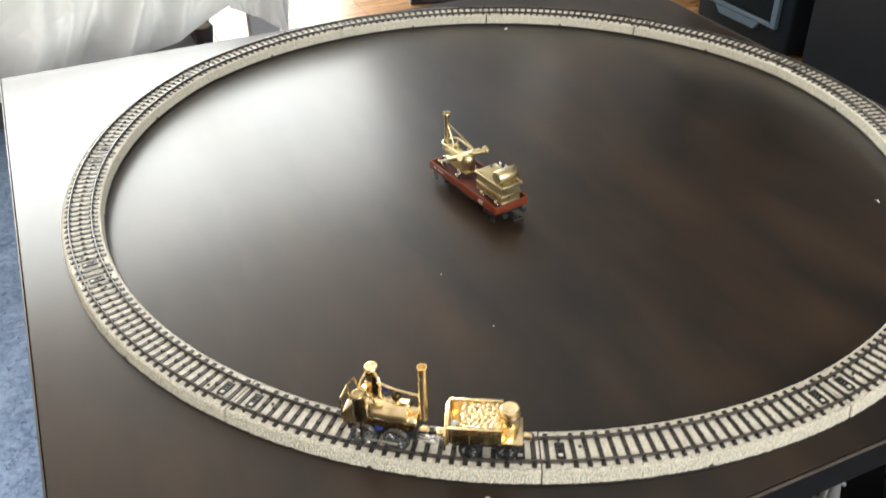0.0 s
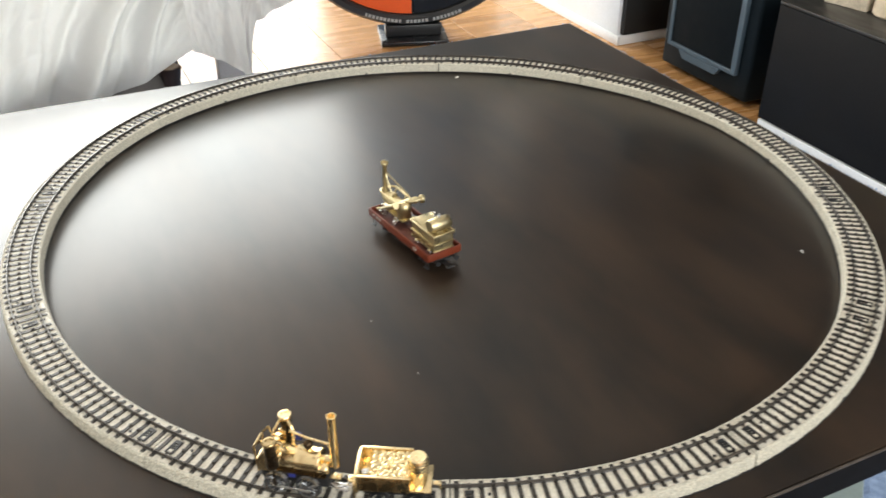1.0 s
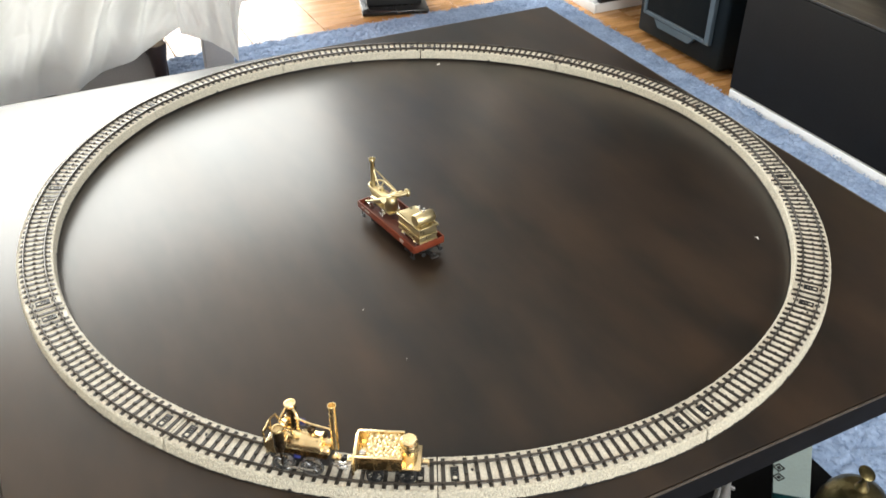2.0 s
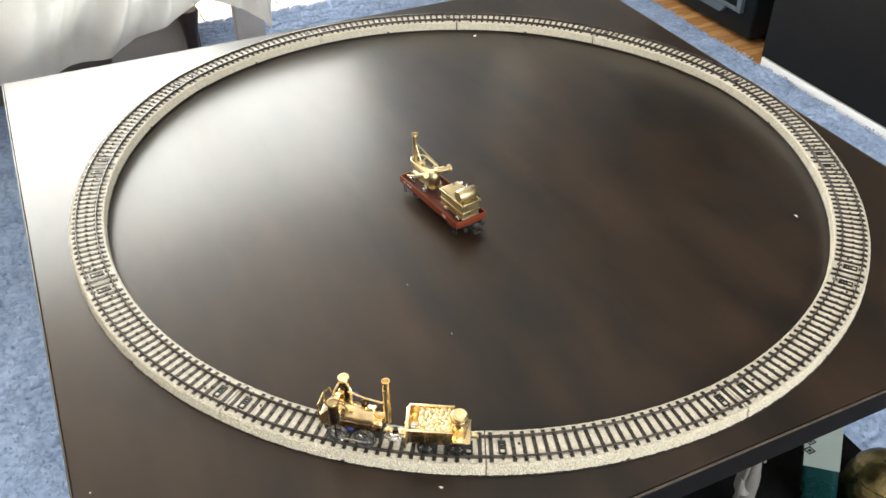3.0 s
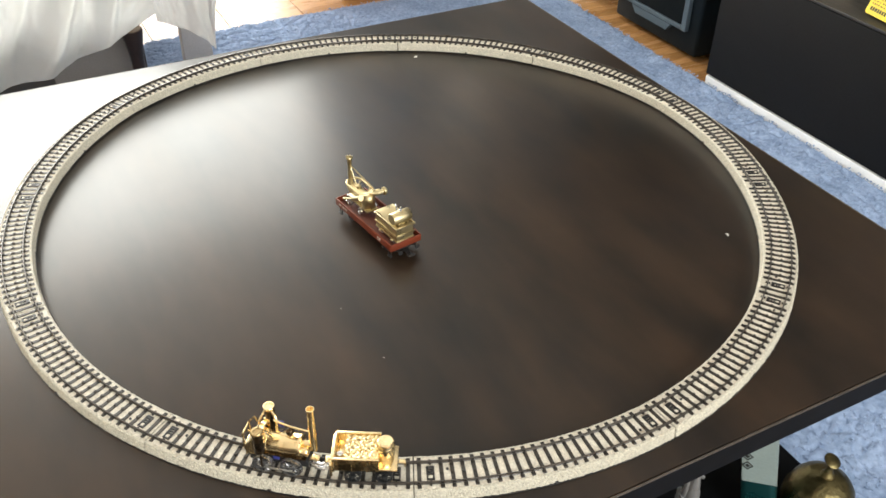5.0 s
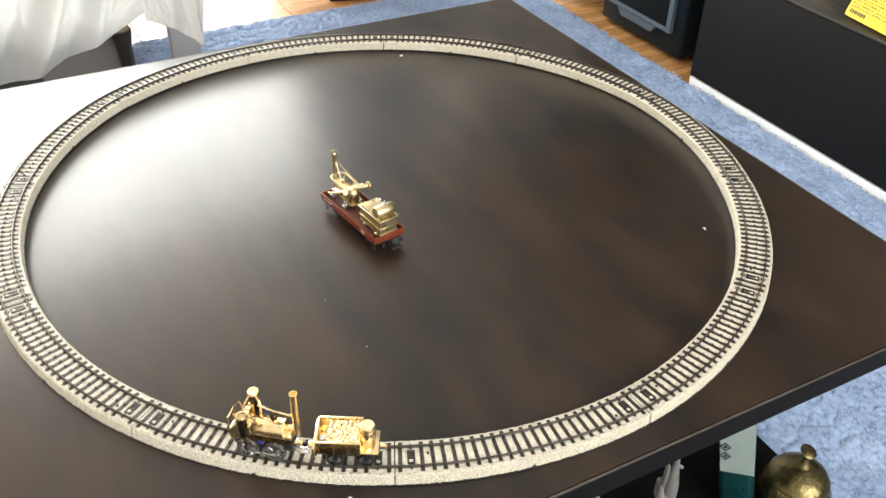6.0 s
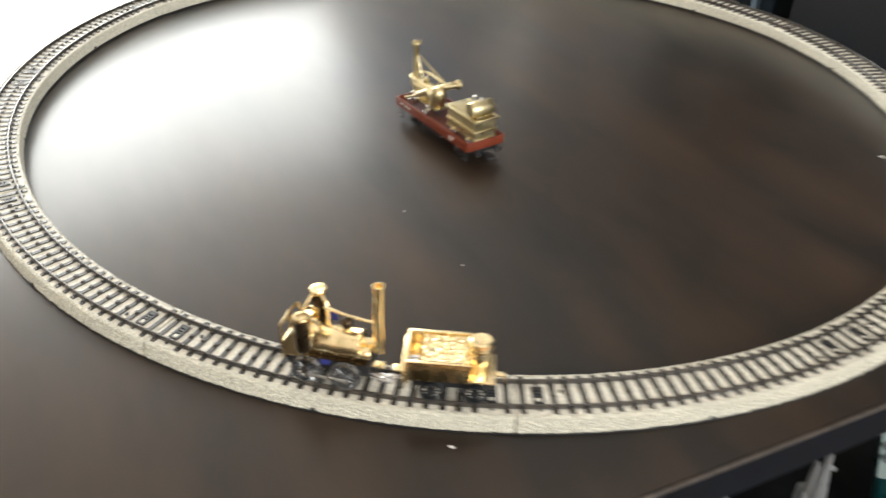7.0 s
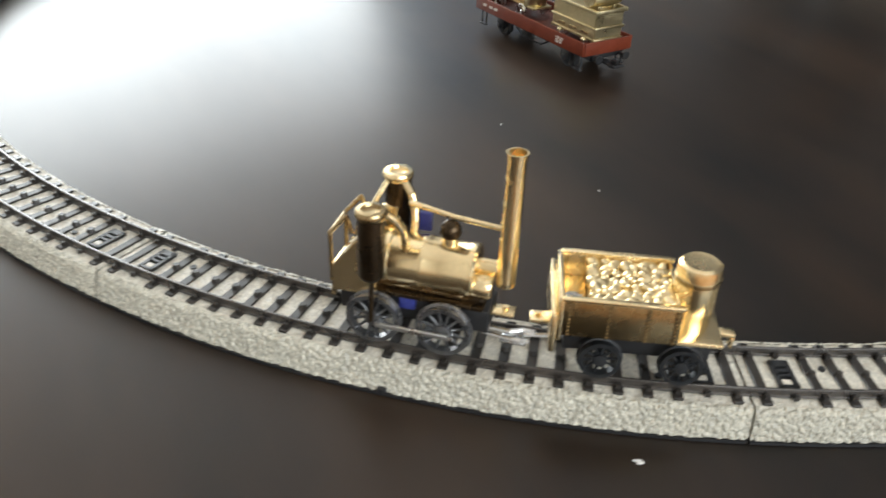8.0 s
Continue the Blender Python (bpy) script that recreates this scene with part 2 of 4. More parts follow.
def prism(bm, outline, y0, y1):
    """An outline in x, z pushed from y0 to y1."""
    a = [bm.verts.new((x, y0, z)) for x, z in outline]
    b = [bm.verts.new((x, y1, z)) for x, z in outline]
    bm.faces.new(a)
    bm.faces.new(b[::-1])
    for i in range(len(a)):
        j = (i + 1) % len(a)
        bm.faces.new((a[i], b[i], b[j], a[j]))
    return bm


def wheel_mesh(bm, r, w, hub, rim, web=False):
    """A wheel in the x, z plane, its face towards -y, with a flange behind; web: a solid disc inside the rim."""
    rx = Matrix.Rotation(radians(90), 4, "X") @ Matrix.Scale(-1, 4, (0, 0, 1))
    rim_in = [(r - rim, -w / 2), (r, -w / 2), (r, w / 4), (r * 1.09, w / 3), (r * 1.09, w / 2), (r - rim, w / 2)]
    if web:
        lathe(bm, [(0, -w / 2), (hub, -w / 2), (hub * 1.2, -w / 5), (r - rim * 1.2, -w / 5), *rim_in, (0, w / 2)], rx, 28)
    else:
        lathe(bm, [*rim_in, rim_in[0]], rx, 32)
    return bm


def spoked_wheel(parent, r, w, spokes, hub, rim, m, mat, label):
    """A wheel with its hub and each spoke, drawn in millimetres."""
    bm = bmesh.new()
    wheel_mesh(bm, r, w, hub, rim)
    bmesh.ops.transform(bm, matrix=Matrix.Scale(0.001, 4), verts=bm.verts[:])
    wh = part("wheel", bm, mat, parent, label)
    wh.matrix_basis = Matrix.Translation(m.translation * 0.001) @ m.to_3x3().to_4x4()
    hb = bmesh.new()
    lathe(hb, [(0, -w / 2 - hub * 0.2), (hub, -w / 2), (hub, w / 2), (0, w / 2)], Matrix.Rotation(radians(90), 4, "X") @ Matrix.Scale(-1, 4, (0, 0, 1)), 14)
    bmesh.ops.transform(hb, matrix=Matrix.Scale(0.001, 4), verts=hb.verts[:])
    part("hub", hb, mat, wh)
    sp = bmesh.new()
    rod(sp, (hub * 0.7, 0, 0), (r - rim * 0.6, 0, 0), hub * 0.24, hub * 0.17, seg=6)
    bmesh.ops.transform(sp, matrix=Matrix.Scale(0.001, 4), verts=sp.verts[:])
    s0 = part("spoke", sp, mat, wh)
    for i in range(1, spokes):
        again(s0, Matrix.Rotation(2 * math.pi * i / spokes, 4, "Y"), wh)
    return wh


def B():
    return bmesh.new()


# ---------------------------------------------------------------- room shell
U0, U1, V0, V1, ZT = -2.3, 1.58, -2.4, 3.1, 2.2


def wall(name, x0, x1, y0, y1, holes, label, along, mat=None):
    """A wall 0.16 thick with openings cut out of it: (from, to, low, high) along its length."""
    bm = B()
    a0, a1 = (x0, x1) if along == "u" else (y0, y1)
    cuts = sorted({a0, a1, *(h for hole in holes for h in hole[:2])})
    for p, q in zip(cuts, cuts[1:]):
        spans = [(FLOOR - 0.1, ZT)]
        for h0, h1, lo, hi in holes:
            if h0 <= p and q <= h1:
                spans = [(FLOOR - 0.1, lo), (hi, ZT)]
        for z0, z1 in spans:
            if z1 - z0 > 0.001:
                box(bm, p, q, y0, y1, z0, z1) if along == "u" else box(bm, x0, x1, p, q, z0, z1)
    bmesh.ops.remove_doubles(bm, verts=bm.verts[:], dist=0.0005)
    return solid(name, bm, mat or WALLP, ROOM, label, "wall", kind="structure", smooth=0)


wall("wall_far", U0, 0.86, V1, V1 + 0.16, [(-1.7, -0.12, -0.33, 2.05), (-0.12, 0.85, -0.33, 2.05)], "white painted wall with a wide balcony window", "u")
# unseen wall piece, blue only to give the bluish band on the tabletop
wall("wall_far_corner", 0.86, U1, V1, V1 + 0.16, [], "unseen wall beside the window, blue for the tabletop reflection", "u", BLUEWALL)
wall("wall_near", U0, U1, V0 - 0.16, V0, [(-0.6, 1.3, 0.3, 1.6)], "unseen white wall with an opening for the rear fill light", "u")
# unseen right wall, kept dark so the tabletop reflects dark there
wall("wall_right", U1, U1 + 0.16, V0, 2.4, [], "unseen wall behind the sideboard, dark for the tabletop reflection", "v", DARKREFL)
# unseen end piece left white for the light band mirrored in the table
wall("wall_right_end", U1, U1 + 0.16, 2.4, V1, [], "unseen wall end near the window, white for the tabletop reflection", "v")
wall("wall_left", U0 - 0.16, U0, V0, V1, [], "plain white painted wall", "v")
solid("ceiling", box(B(), U0 - 0.16, U1 + 0.16, V0 - 0.16, V1 + 0.16, ZT, ZT + 0.12), CEIL, ROOM, "plain white painted ceiling", "ceiling", kind="structure", smooth=0)


def window(name, u0, u1, z0, z1, v, bars, label):
    w = thing(name, ROOM, label, "window", kind="structure")
    f = B()
    for p in (u0, *bars, u1):
        c = min(max(p, u0 + 0.035), u1 - 0.035)
        box(f, c - 0.035, c + 0.035, v - 0.03, v + 0.03, z0, z1, 0.004)
    part("window_frame", f, WHITE, w)
    for z in (z0, z1 - 0.06):
        r = B()
        box(r, u0 + 0.07, u1 - 0.07, v - 0.029, v + 0.029, z, z + 0.06, 0.004)
        part("rail", r, WHITE, w)
    edges = [u0, *bars, u1]
    for p, q in zip(edges, edges[1:]):
        g = part("pane", box(B(), p + 0.036, q - 0.036, v - 0.003, v + 0.003, z0 + 0.06, z1 - 0.06), GLASS, w, smooth=0)
        g.visible_shadow = False


window("window_1", -1.7, -0.12, -0.33, 2.05, V1 + 0.08, (-0.9,), "white framed balcony door full of daylight")
window("window_2", -0.12, 0.85, -0.33, 2.05, V1 + 0.08, (), "white framed window full of daylight")
# rear window is unseen, added to hold the fill light
window("window_3", -0.6, 1.3, 0.3, 1.6, V0 - 0.08, (0.35,), "unseen white framed window added for the rear fill light")

# white pier with its skirting, and the dark niche beside it
solid("wall_pier", box(B(), 1.085, U1, 1.232, 1.9, FLOOR, -0.06, 0.003), WHITE, ROOM, "low white painted wall pier with a square corner", "wall", kind="structure")
sk = thing("baseboard", ROOM, "low white skirting board round the wall pier", "skirting", kind="structure")
part("board", box(B(), 1.079, 1.083, 1.218, 1.9, FLOOR, FLOOR + 0.026, 0.001), WHITE, sk)
part("board", box(B(), 1.085, U1, 1.218, 1.228, FLOOR, FLOOR + 0.026, 0.002), WHITE, sk)
solid("niche_panel", box(B(), 1.093, U1, 1.214, 1.2305, FLOOR + 0.028, -0.06, 0.001), DARKWALL, ROOM, "matt black panel beside the white pier", "panel", kind="structure")

# ---------------------------------------------------------------- rug


def rug_height(x, y):
    """The lie of the pile: soft clumps parted by short dents, on arrays of places."""
    rng = np.random.default_rng(8)
    out = 0.0020 * np.sin(x * 31 + 2.0 * np.sin(y * 17)) * np.sin(y * 37 + 1.7 * np.sin(x * 23)) * 0.5
    for cell, deep in ((0.042, 0.0054), (0.018, 0.0038)):
        n = 220
        jx, jy, hh = rng.random((n, n)), rng.random((n, n)), rng.random((n, n))
        gx, gy = np.floor(x / cell).astype(int), np.floor(y / cell).astype(int)
        f1, f2, hc = np.full(x.shape, 9.0), np.full(x.shape, 9.0), np.zeros(x.shape)
        for ox in (-1, 0, 1):
            for oy in (-1, 0, 1):
                ix, iy = gx + ox, gy + oy
                d = np.hypot((ix + jx[ix % n, iy % n]) - x / cell, ((iy + jy[ix % n, iy % n]) - y / cell) * 1.35)
                hit = d < f1
                f2 = np.where(hit, f1, np.minimum(f2, d))
                hc = np.where(hit, hh[ix % n, iy % n], hc)
                f1 = np.where(hit, d, f1)
        out = out + deep * (np.clip((f2 - f1) / 0.30, 0, 1) ** 0.6 - 1) * (hc > 0.36) + deep * 0.25 * hc
    return out


def shag():
    """A soft uneven sheet of pile with short leaning tufts on it."""
    rng = np.random.default_rng(4)
    x0, x1, y0, y1 = -0.95, 1.038, -0.75, 1.385
    z = FLOOR + 0.0135
    gx, gy = np.linspace(x0, x1, 560), np.linspace(y0, y1, 600)
    mx, my = np.meshgrid(gx, gy, indexing="ij")
    mz = z + 0.004 + rug_height(mx, my)
    edge = np.minimum(np.minimum(mx - x0, x1 - mx), np.minimum(my - y0, y1 - my))
    mz = FLOOR + 0.004 + (mz - FLOOR - 0.004) * np.clip(edge / 0.006, 0, 1) ** 0.5
    v = np.stack([mx, my, mz], -1).reshape(-1, 3)
    i, j = np.meshgrid(np.arange(559), np.arange(599), indexing="ij")
    k = (i * 600 + j).reshape(-1, 1)
    cx, cy = mx[:-1, :-1].reshape(-1), my[:-1, :-1].reshape(-1)
    k = k[~((np.abs(cx) < 0.28) & (np.abs(cy) < 0.28))]
    f = np.concatenate([k, k + 600, k + 601, k + 1], 1)
    me = bpy.data.meshes.new("pile")
    me.from_pydata(v.tolist(), [], f.tolist())
    me.materials.append(RUG)
    me.shade_smooth()
    rug = thing("rug", ROOM, "deep blue shag rug under the coffee table", "rug")
    pile = new("rug_pad", me)
    pile.parent = rug
    tagged(pile, kind="stuff")
    cnt = 150000
    px, py = rng.uniform(x0, x1, cnt), rng.uniform(y0, y1, cnt)
    keep = ~((np.abs(px) < 0.30) & (np.abs(py) < 0.30))
    px, py = px[keep], py[keep]
    cnt = len(px)
    az = rng.uniform(0, 2 * np.pi, cnt)
    ln, wd = rng.uniform(0.0035, 0.0065, cnt), rng.uniform(0.0008, 0.0016, cnt)
    lean = rng.uniform(0.5, 0.95, cnt)
    dx, dy = np.cos(az), np.sin(az)
    base = np.stack([px, py, z + 0.0030 + rug_height(px, py)], 1)
    mid = base + np.stack([dx * ln * lean * 0.45, dy * ln * lean * 0.45, ln * 0.40], 1)
    tip = base + np.stack([dx * ln * lean, dy * ln * lean, ln * (0.75 - 0.45 * lean)], 1)
    side = np.stack([-dy, dx, np.zeros(cnt)], 1) * wd[:, None]
    v = np.stack([base - side, base + side, mid - side, mid + side, tip - side * 0.4, tip + side * 0.4], 1).reshape(-1, 3)
    i = np.arange(cnt)[:, None] * 6
    f = np.concatenate([i + np.array([[0, 1, 3, 2]]), i + np.array([[2, 3, 5, 4]])])
    me = bpy.data.meshes.new("shag")
    me.from_pydata(v.tolist(), [], f.tolist())
    me.materials.append(RUG)
    me.shade_smooth()
    tuft = new("shag", me)
    tuft.parent = rug
    tagged(tuft, kind="stuff")
    part("backing", box(B(), x0, 1.036, y0, y1, FLOOR + 0.0015, FLOOR + 0.006, 0.002), RUGBASE, rug)


shag()

# ---------------------------------------------------------------- coffee table
tab = thing("coffee_table", ROOM @ Matrix.Translation((-0.004, -0.004, FLOOR + 0.004)), "square black-brown veneered coffee table with a lower shelf", "table")
H = -FLOOR - 0.004
part("tabletop", box(B(), -0.4035, 0.3925, -0.3925, 0.4065, H - 0.020, H, 0.0012, 2), TABLE, tab)
part("underside", box(B(), -0.402, 0.391, -0.391, 0.405, H - 0.024, H - 0.0202, 0.0005, 1), TABLE_EDGE, tab)
# bands added to make the sides darker and bluer, as shaded and reflecting the rug
for bx in ((-0.4055, 0.3945, -0.3945, -0.3930), (-0.4055, 0.3945, 0.4070, 0.4085), (-0.4055, -0.4040, -0.3928, 0.4068), (0.3930, 0.3945, -0.3928, 0.4068)):
    band = part("edge_band", box(B(), *bx, H - 0.024, H - 0.0024, 0.0004, 1), TABLE_EDGE, tab, "edge band darkened for shade and the rug's reflection")
    part("edge_lip", box(B(), *bx, H - 0.0023, H - 0.0006, 0.0005, 2), LIP, band, "pale worn edge line")
part("shelf", box(B(), -0.392, 0.396, -0.392, 0.396, 0.038, 0.056, 0.0015), TABLE_EDGE, tab, "dark lower shelf board")
SHELF = FLOOR + 0.004 + 0.056
for lx in (-0.27, 0.27):
    for ly in (-0.13, 0.13):
        part("leg", box(B(), lx - 0.028, lx + 0.028, ly - 0.028, ly + 0.028, 0.0565, H - 0.0245, 0.002), TABLE_EDGE, tab)
        part("foot", box(B(), lx - 0.028, lx + 0.028, ly - 0.028, ly + 0.028, 0.0, 0.0375, 0.002), TABLE_EDGE, tab)

# ---------------------------------------------------------------- track circle
RC, G = 0.3602, 0.00875
STEP = radians(30)
# how far each joint of the hand-laid circle lies outside (+) or inside (-) the true circle, in mm
OUT = (-1.0, 1.5, -4.5, -5.0, 1.0, 8.0, 3.5, -0.5, -1.5, -0.7, 2.5, 2.5)


def arc_strip(bm, prof, a0, a1, n):
    """Sweep a closed profile of (radius, height) along the circle."""
    rings = []
    for i in range(n + 1):
        a = a0 + (a1 - a0) * i / n
        rings.append([bm.verts.new((r * math.cos(a), r * math.sin(a), z)) for r, z in prof])
    k = len(prof)
    for p, q in zip(rings, rings[1:]):
        for i in range(k):
            bm.faces.new((p[i], p[(i + 1) % k], q[(i + 1) % k], q[i]))
    bm.faces.new(rings[0])
    bm.faces.new(rings[-1][::-1])
    return bm


def pebbled(prof, a0, a1, n, amp, cell, seed):
    """Sweep an open profile of (radius, height) along the circle and press small pebbles into it."""
    bm = B()
    nor = []
    for i, (r, z) in enumerate(prof):
        (ra, za), (rb, zb_) = prof[max(0, i - 1)], prof[min(len(prof) - 1, i + 1)]
        d = Vector((rb - ra, zb_ - za)).normalized()
        nor.append((-d.y, d.x))
    rings = []
    for i in range(n + 1):
        a = a0 + (a1 - a0) * i / n
        row = []
        for (r, z), (nr, nz) in zip(prof, nor):
            p = Vector((r * math.cos(a), r * math.sin(a), z))
            near = noise.voronoi(p / cell + Vector((seed, 0, 0)))[0][0]
            h = amp * (math.sqrt(max(0.0, 1 - (near / 0.62) ** 2)) - 0.45) + 0.35 * amp * noise.noise(p / (cell * 4))
            row.append(bm.verts.new(((r + nr * h) * math.cos(a), (r + nr * h) * math.sin(a), z + nz * h)))
        rings.append(row)
    for p, q in zip(rings, rings[1:]):
        for i in range(len(prof) - 1):
            bm.faces.new((p[i], p[i + 1], q[i + 1], q[i]))
    return bm


def along(pts, step):
    """Points along a bent line, about a step apart."""
    out = [pts[0]]
    for (r0, z0), (r1, z1) in zip(pts, pts[1:]):
        k = max(1, round(math.hypot(r1 - r0, z1 - z0) / step))
        out += [(r0 + (r1 - r0) * i / k, z0 + (z1 - z0) * i / k) for i in range(1, k + 1)]
    return out


def at_angle(a, r=RC, z=0.0):
    """A frame on the circle: x along the track, y towards its centre."""
    return Matrix.Translation((r * math.cos(a), r * math.sin(a), z)) @ Matrix.Rotation(a + math.pi / 2, 4, "Z")


def track_section():
    sec = thing("track_section", Matrix(), "curved metal model railway track with pale ballast and dark sleepers", "track", "track sections in the circle")
    eps = 0.0012
    zb = 0.0106
    core = [(RC - 0.0158, 0.0011), (RC - 0.0152, zb - 0.0012), (RC - 0.0146, zb - 0.0006), (RC + 0.0138, zb - 0.0006), (RC + 0.0144, zb - 0.0012), (RC + 0.0149, 0.0011)]
    bed = part("ballast_bed", arc_strip(B(), core, eps, STEP - eps, 30), BALLAST, sec, "pale speckled ballast embankment", smooth=30)
    slope = along([(RC + 0.0129, zb + 0.0002), (RC + 0.0140, zb - 0.0001), (RC + 0.0146, zb - 0.0008), (RC + 0.0154, 0.0013)], 0.0005)
    part("outer_slope", pebbled(slope, eps, STEP - eps, 400, 0.00060, 0.00125, 1.0), BALLAST, bed, "grainy outer slope", smooth=0)
    slope = along([(RC - 0.0164, 0.0013), (RC - 0.0156, zb - 0.0008), (RC - 0.0150, zb - 0.0001), (RC - 0.0139, zb + 0.0002)], 0.0008)
    part("inner_slope", pebbled(slope, eps, STEP - eps, 230, 0.00042, 0.00125, 4.0), BALLAST, bed, "grainy inner slope", smooth=0)
    # black strip jutting from under the bed stands for its contact shadow
    foot = [(RC - 0.0169, 0.0002), (RC - 0.0169, 0.0010), (RC + 0.0158, 0.0010), (RC + 0.0158, 0.0002)]
    part("base_flange", arc_strip(B(), foot, eps, STEP - eps, 30), BLACKPL, sec, "thin dark strip for the contact shadow under the ballast", smooth=30)
    top = along([(RC - 0.0140, zb), (RC + 0.0130, zb)], 0.0008)
    part("roadbed", pebbled(top, eps, STEP - eps, 230, 0.00026, 0.0013, 7.0), GROOVE, sec, "grainy ballast between the sleepers, lightened as the lit top", smooth=0)
    b = B()
    box(b, -0.0014, 0.0014, -0.0124, 0.0135, zb - 0.0002, zb + 0.0007, 0.0002, 1)
    stud = rod(B(), (0, 0, zb + 0.0004), (0, 0, zb + 0.0019), 0.0015, 0.0010, 8)
    s0 = c0 = None
    for i in range(25):
        m = at_angle(STEP * (i + 0.5) / 25)
        if i in (1, 23):
            continue
        if s0 is None:
            s0 = part("sleeper", b, SLEEPER, sec, smooth=0)
            s0.matrix_basis = m
        else:
            again(s0, m)
        if i in (0, 24):
            continue
        if c0 is None:
            c0 = part("contact_stud", stud, SLEEPER, sec)
            c0.matrix_basis = m
        else:
            again(c0, m)
    for r in (RC - G, RC + G):
        prof = [(r - 0.0006, zb + 0.0003), (r - 0.0006, zb + 0.0006), (r - 0.0003, zb + 0.0009), (r - 0.0005, zb + 0.0026), (r - 0.0003, zb + 0.0030),
                (r + 0.0003, zb + 0.0030), (r + 0.0005, zb + 0.0026), (r + 0.0003, zb + 0.0009), (r + 0.0006, zb + 0.0006), (r + 0.0006, zb + 0.0003)]
        part("rail", arc_strip(B(), prof, 0.0002, STEP - 0.0002, 30), RAIL, sec)
    ch = B()
    for i in range(25):
        m = at_angle(STEP * (i + 0.5) / 25)
        for y in (-G, G):
            for d in (-0.0014, 0.0014):
                g = bmesh.ops.create_cube(ch, size=1)
                bmesh.ops.transform(ch, matrix=m @ Matrix.LocRotScale((0, y + d, zb + 0.0011), None, (0.0013, 0.0011, 0.0014)), verts=g["verts"])
    tagged(part("rail_chair_strip", ch, SLEEPER, sec, "small dark rail chairs", smooth=0), kind="stuff")
    for a, sg in ((STEP * 1.5 / 25, 1), (STEP * 23.5 / 25, -1)):
        m = at_angle(a)
        c = B()
        for bx in ((-0.0027, 0.0027, 0.0030, 0.0056), (-0.0027, 0.0027, 0.0008, 0.0019), (-0.0027, 0.0027, -0.0012, -0.0003), (-0.0027, 0.0027, -0.0056, -0.0047),
                   (-0.0027, -0.0016, -0.0056, 0.0056), (0.0016, 0.0027, -0.0056, 0.0056)):
            box(c, *bx, zb - 0.0002, zb + 0.0011)
        rod(c, (sg * 0.0117, sg * 0.0031, zb - 0.0002), (sg * 0.0117, sg * 0.0031, zb + 0.0008), 0.0010, 0.0010, 8)
        bmesh.ops.transform(c, matrix=m, verts=c.verts[:])
        tab_ob = part("connector_tab", c, BLACKPL, sec, "black connector tab at the rail joint", smooth=0)
        c = box(B(), -0.0015, 0.0015, -0.0044, -0.0020, zb - 0.0001, zb + 0.0009, 0.0004, 1)
        bmesh.ops.transform(c, matrix=m, verts=c.verts[:])
        part("contact_pad", c, GROOVE, tab_ob, "pale contact pad", smooth=0)
    for r, s in ((RC + 0.0153, 1), (RC - 0.0163, -1)):
        c = B()
        m = at_angle(STEP / 2, r)
        box(c, -0.0013, 0.0013, -0.0010, 0.0010, 0.0011, 0.0030, 0.0003, 1)
        bmesh.ops.transform(c, matrix=m, verts=c.verts[:])
        part("locking_notch", c, BLACKPL, sec, "dark notch in the ballast foot", smooth=0)
    return sec


def joint(k):
    r = RC + 0.001 * OUT[k % 12]
    return Vector((r * math.cos(STEP * k), r * math.sin(STEP * k)))


def laid(k):
    """The pose that brings a section's two ends onto joints k and k + 1."""
    a, b = joint(k), joint(k + 1)
    a0, b0 = Vector((RC, 0)), Vector((RC * math.cos(STEP), RC * math.sin(STEP)))
    turn = math.atan2((b - a).y, (b - a).x) - math.atan2((b0 - a0).y, (b0 - a0).x)
    k_ = (b - a).length / (b0 - a0).length
    return Matrix.Translation((a.x, a.y, 0)) @ Matrix.Rotation(turn, 4, "Z") @ Matrix.Diagonal((k_, k_, 1, 1)) @ Matrix.Translation((-RC, 0, 0))


section = track_section()
for q in range(1, 12):
    copy_thing(section, laid(q))
section.matrix_basis = laid(0)

# ---------------------------------------------------------------- sideboard, speaker, pier side
side = thing("sideboard", ROOM @ Matrix.Translation((1.04, -0.473, FLOOR)), "long low black lacquered sideboard on a white plinth", "sideboard")
part("carcass", box(B(), 0.004, 0.42, -0.9, 1.118, 0.033, 0.2755, 0.0015), BLACKFURN, side)
part("top_board", box(B(), 0.001, 0.424, -0.905, 1.122, 0.276, 0.282, 0.001), BLACKTOP, side, "worn dark brown top board")
part("plinth", box(B(), 0.001, 0.41, -0.9, 1.120, 0.0, 0.031, 0.002), WHITE, side, "white plinth board")
for i in range(3):
    p = box(B(), -0.0145 + 0.0145, 0.0035, -0.895 + 0.672 * i, -0.224 + 0.672 * i, 0.035, 0.2750, 0.001)
    part("drawer_front", p, BLACKFURN, side)
CABTOP = FLOOR + 0.282

spk = thing("floor_speaker", ROOM @ Matrix.Translation((1.10, 0.905, FLOOR)), "blue-black floor speaker with a grey framed grille", "speaker")
part("cabinet", box(B(), 0.0, 0.30, -0.153, 0.153, 0.012, 1.26, 0.008, 3), SPEAKER, spk)
part("grille", box(B(), -0.008, 0.001, -0.102, 0.116, 0.076, 1.20, 0.003), GRILLE, spk, "black cloth grille")
fr = B()
for bx in ((-0.118, -0.102, 0.066, 1.21), (0.116, 0.126, 0.066, 1.21), (-0.102, 0.116, 0.066, 0.076), (-0.102, 0.116, 1.20, 1.21)):
    box(fr, -0.011, 0.001, *bx, 0.002)
prism_pts = [(-0.068, 0.0655), (0.080, 0.0655), (0.064, 0.048), (-0.052, 0.048)]
v0 = [fr.verts.new((-0.011, y, z)) for y, z in prism_pts]
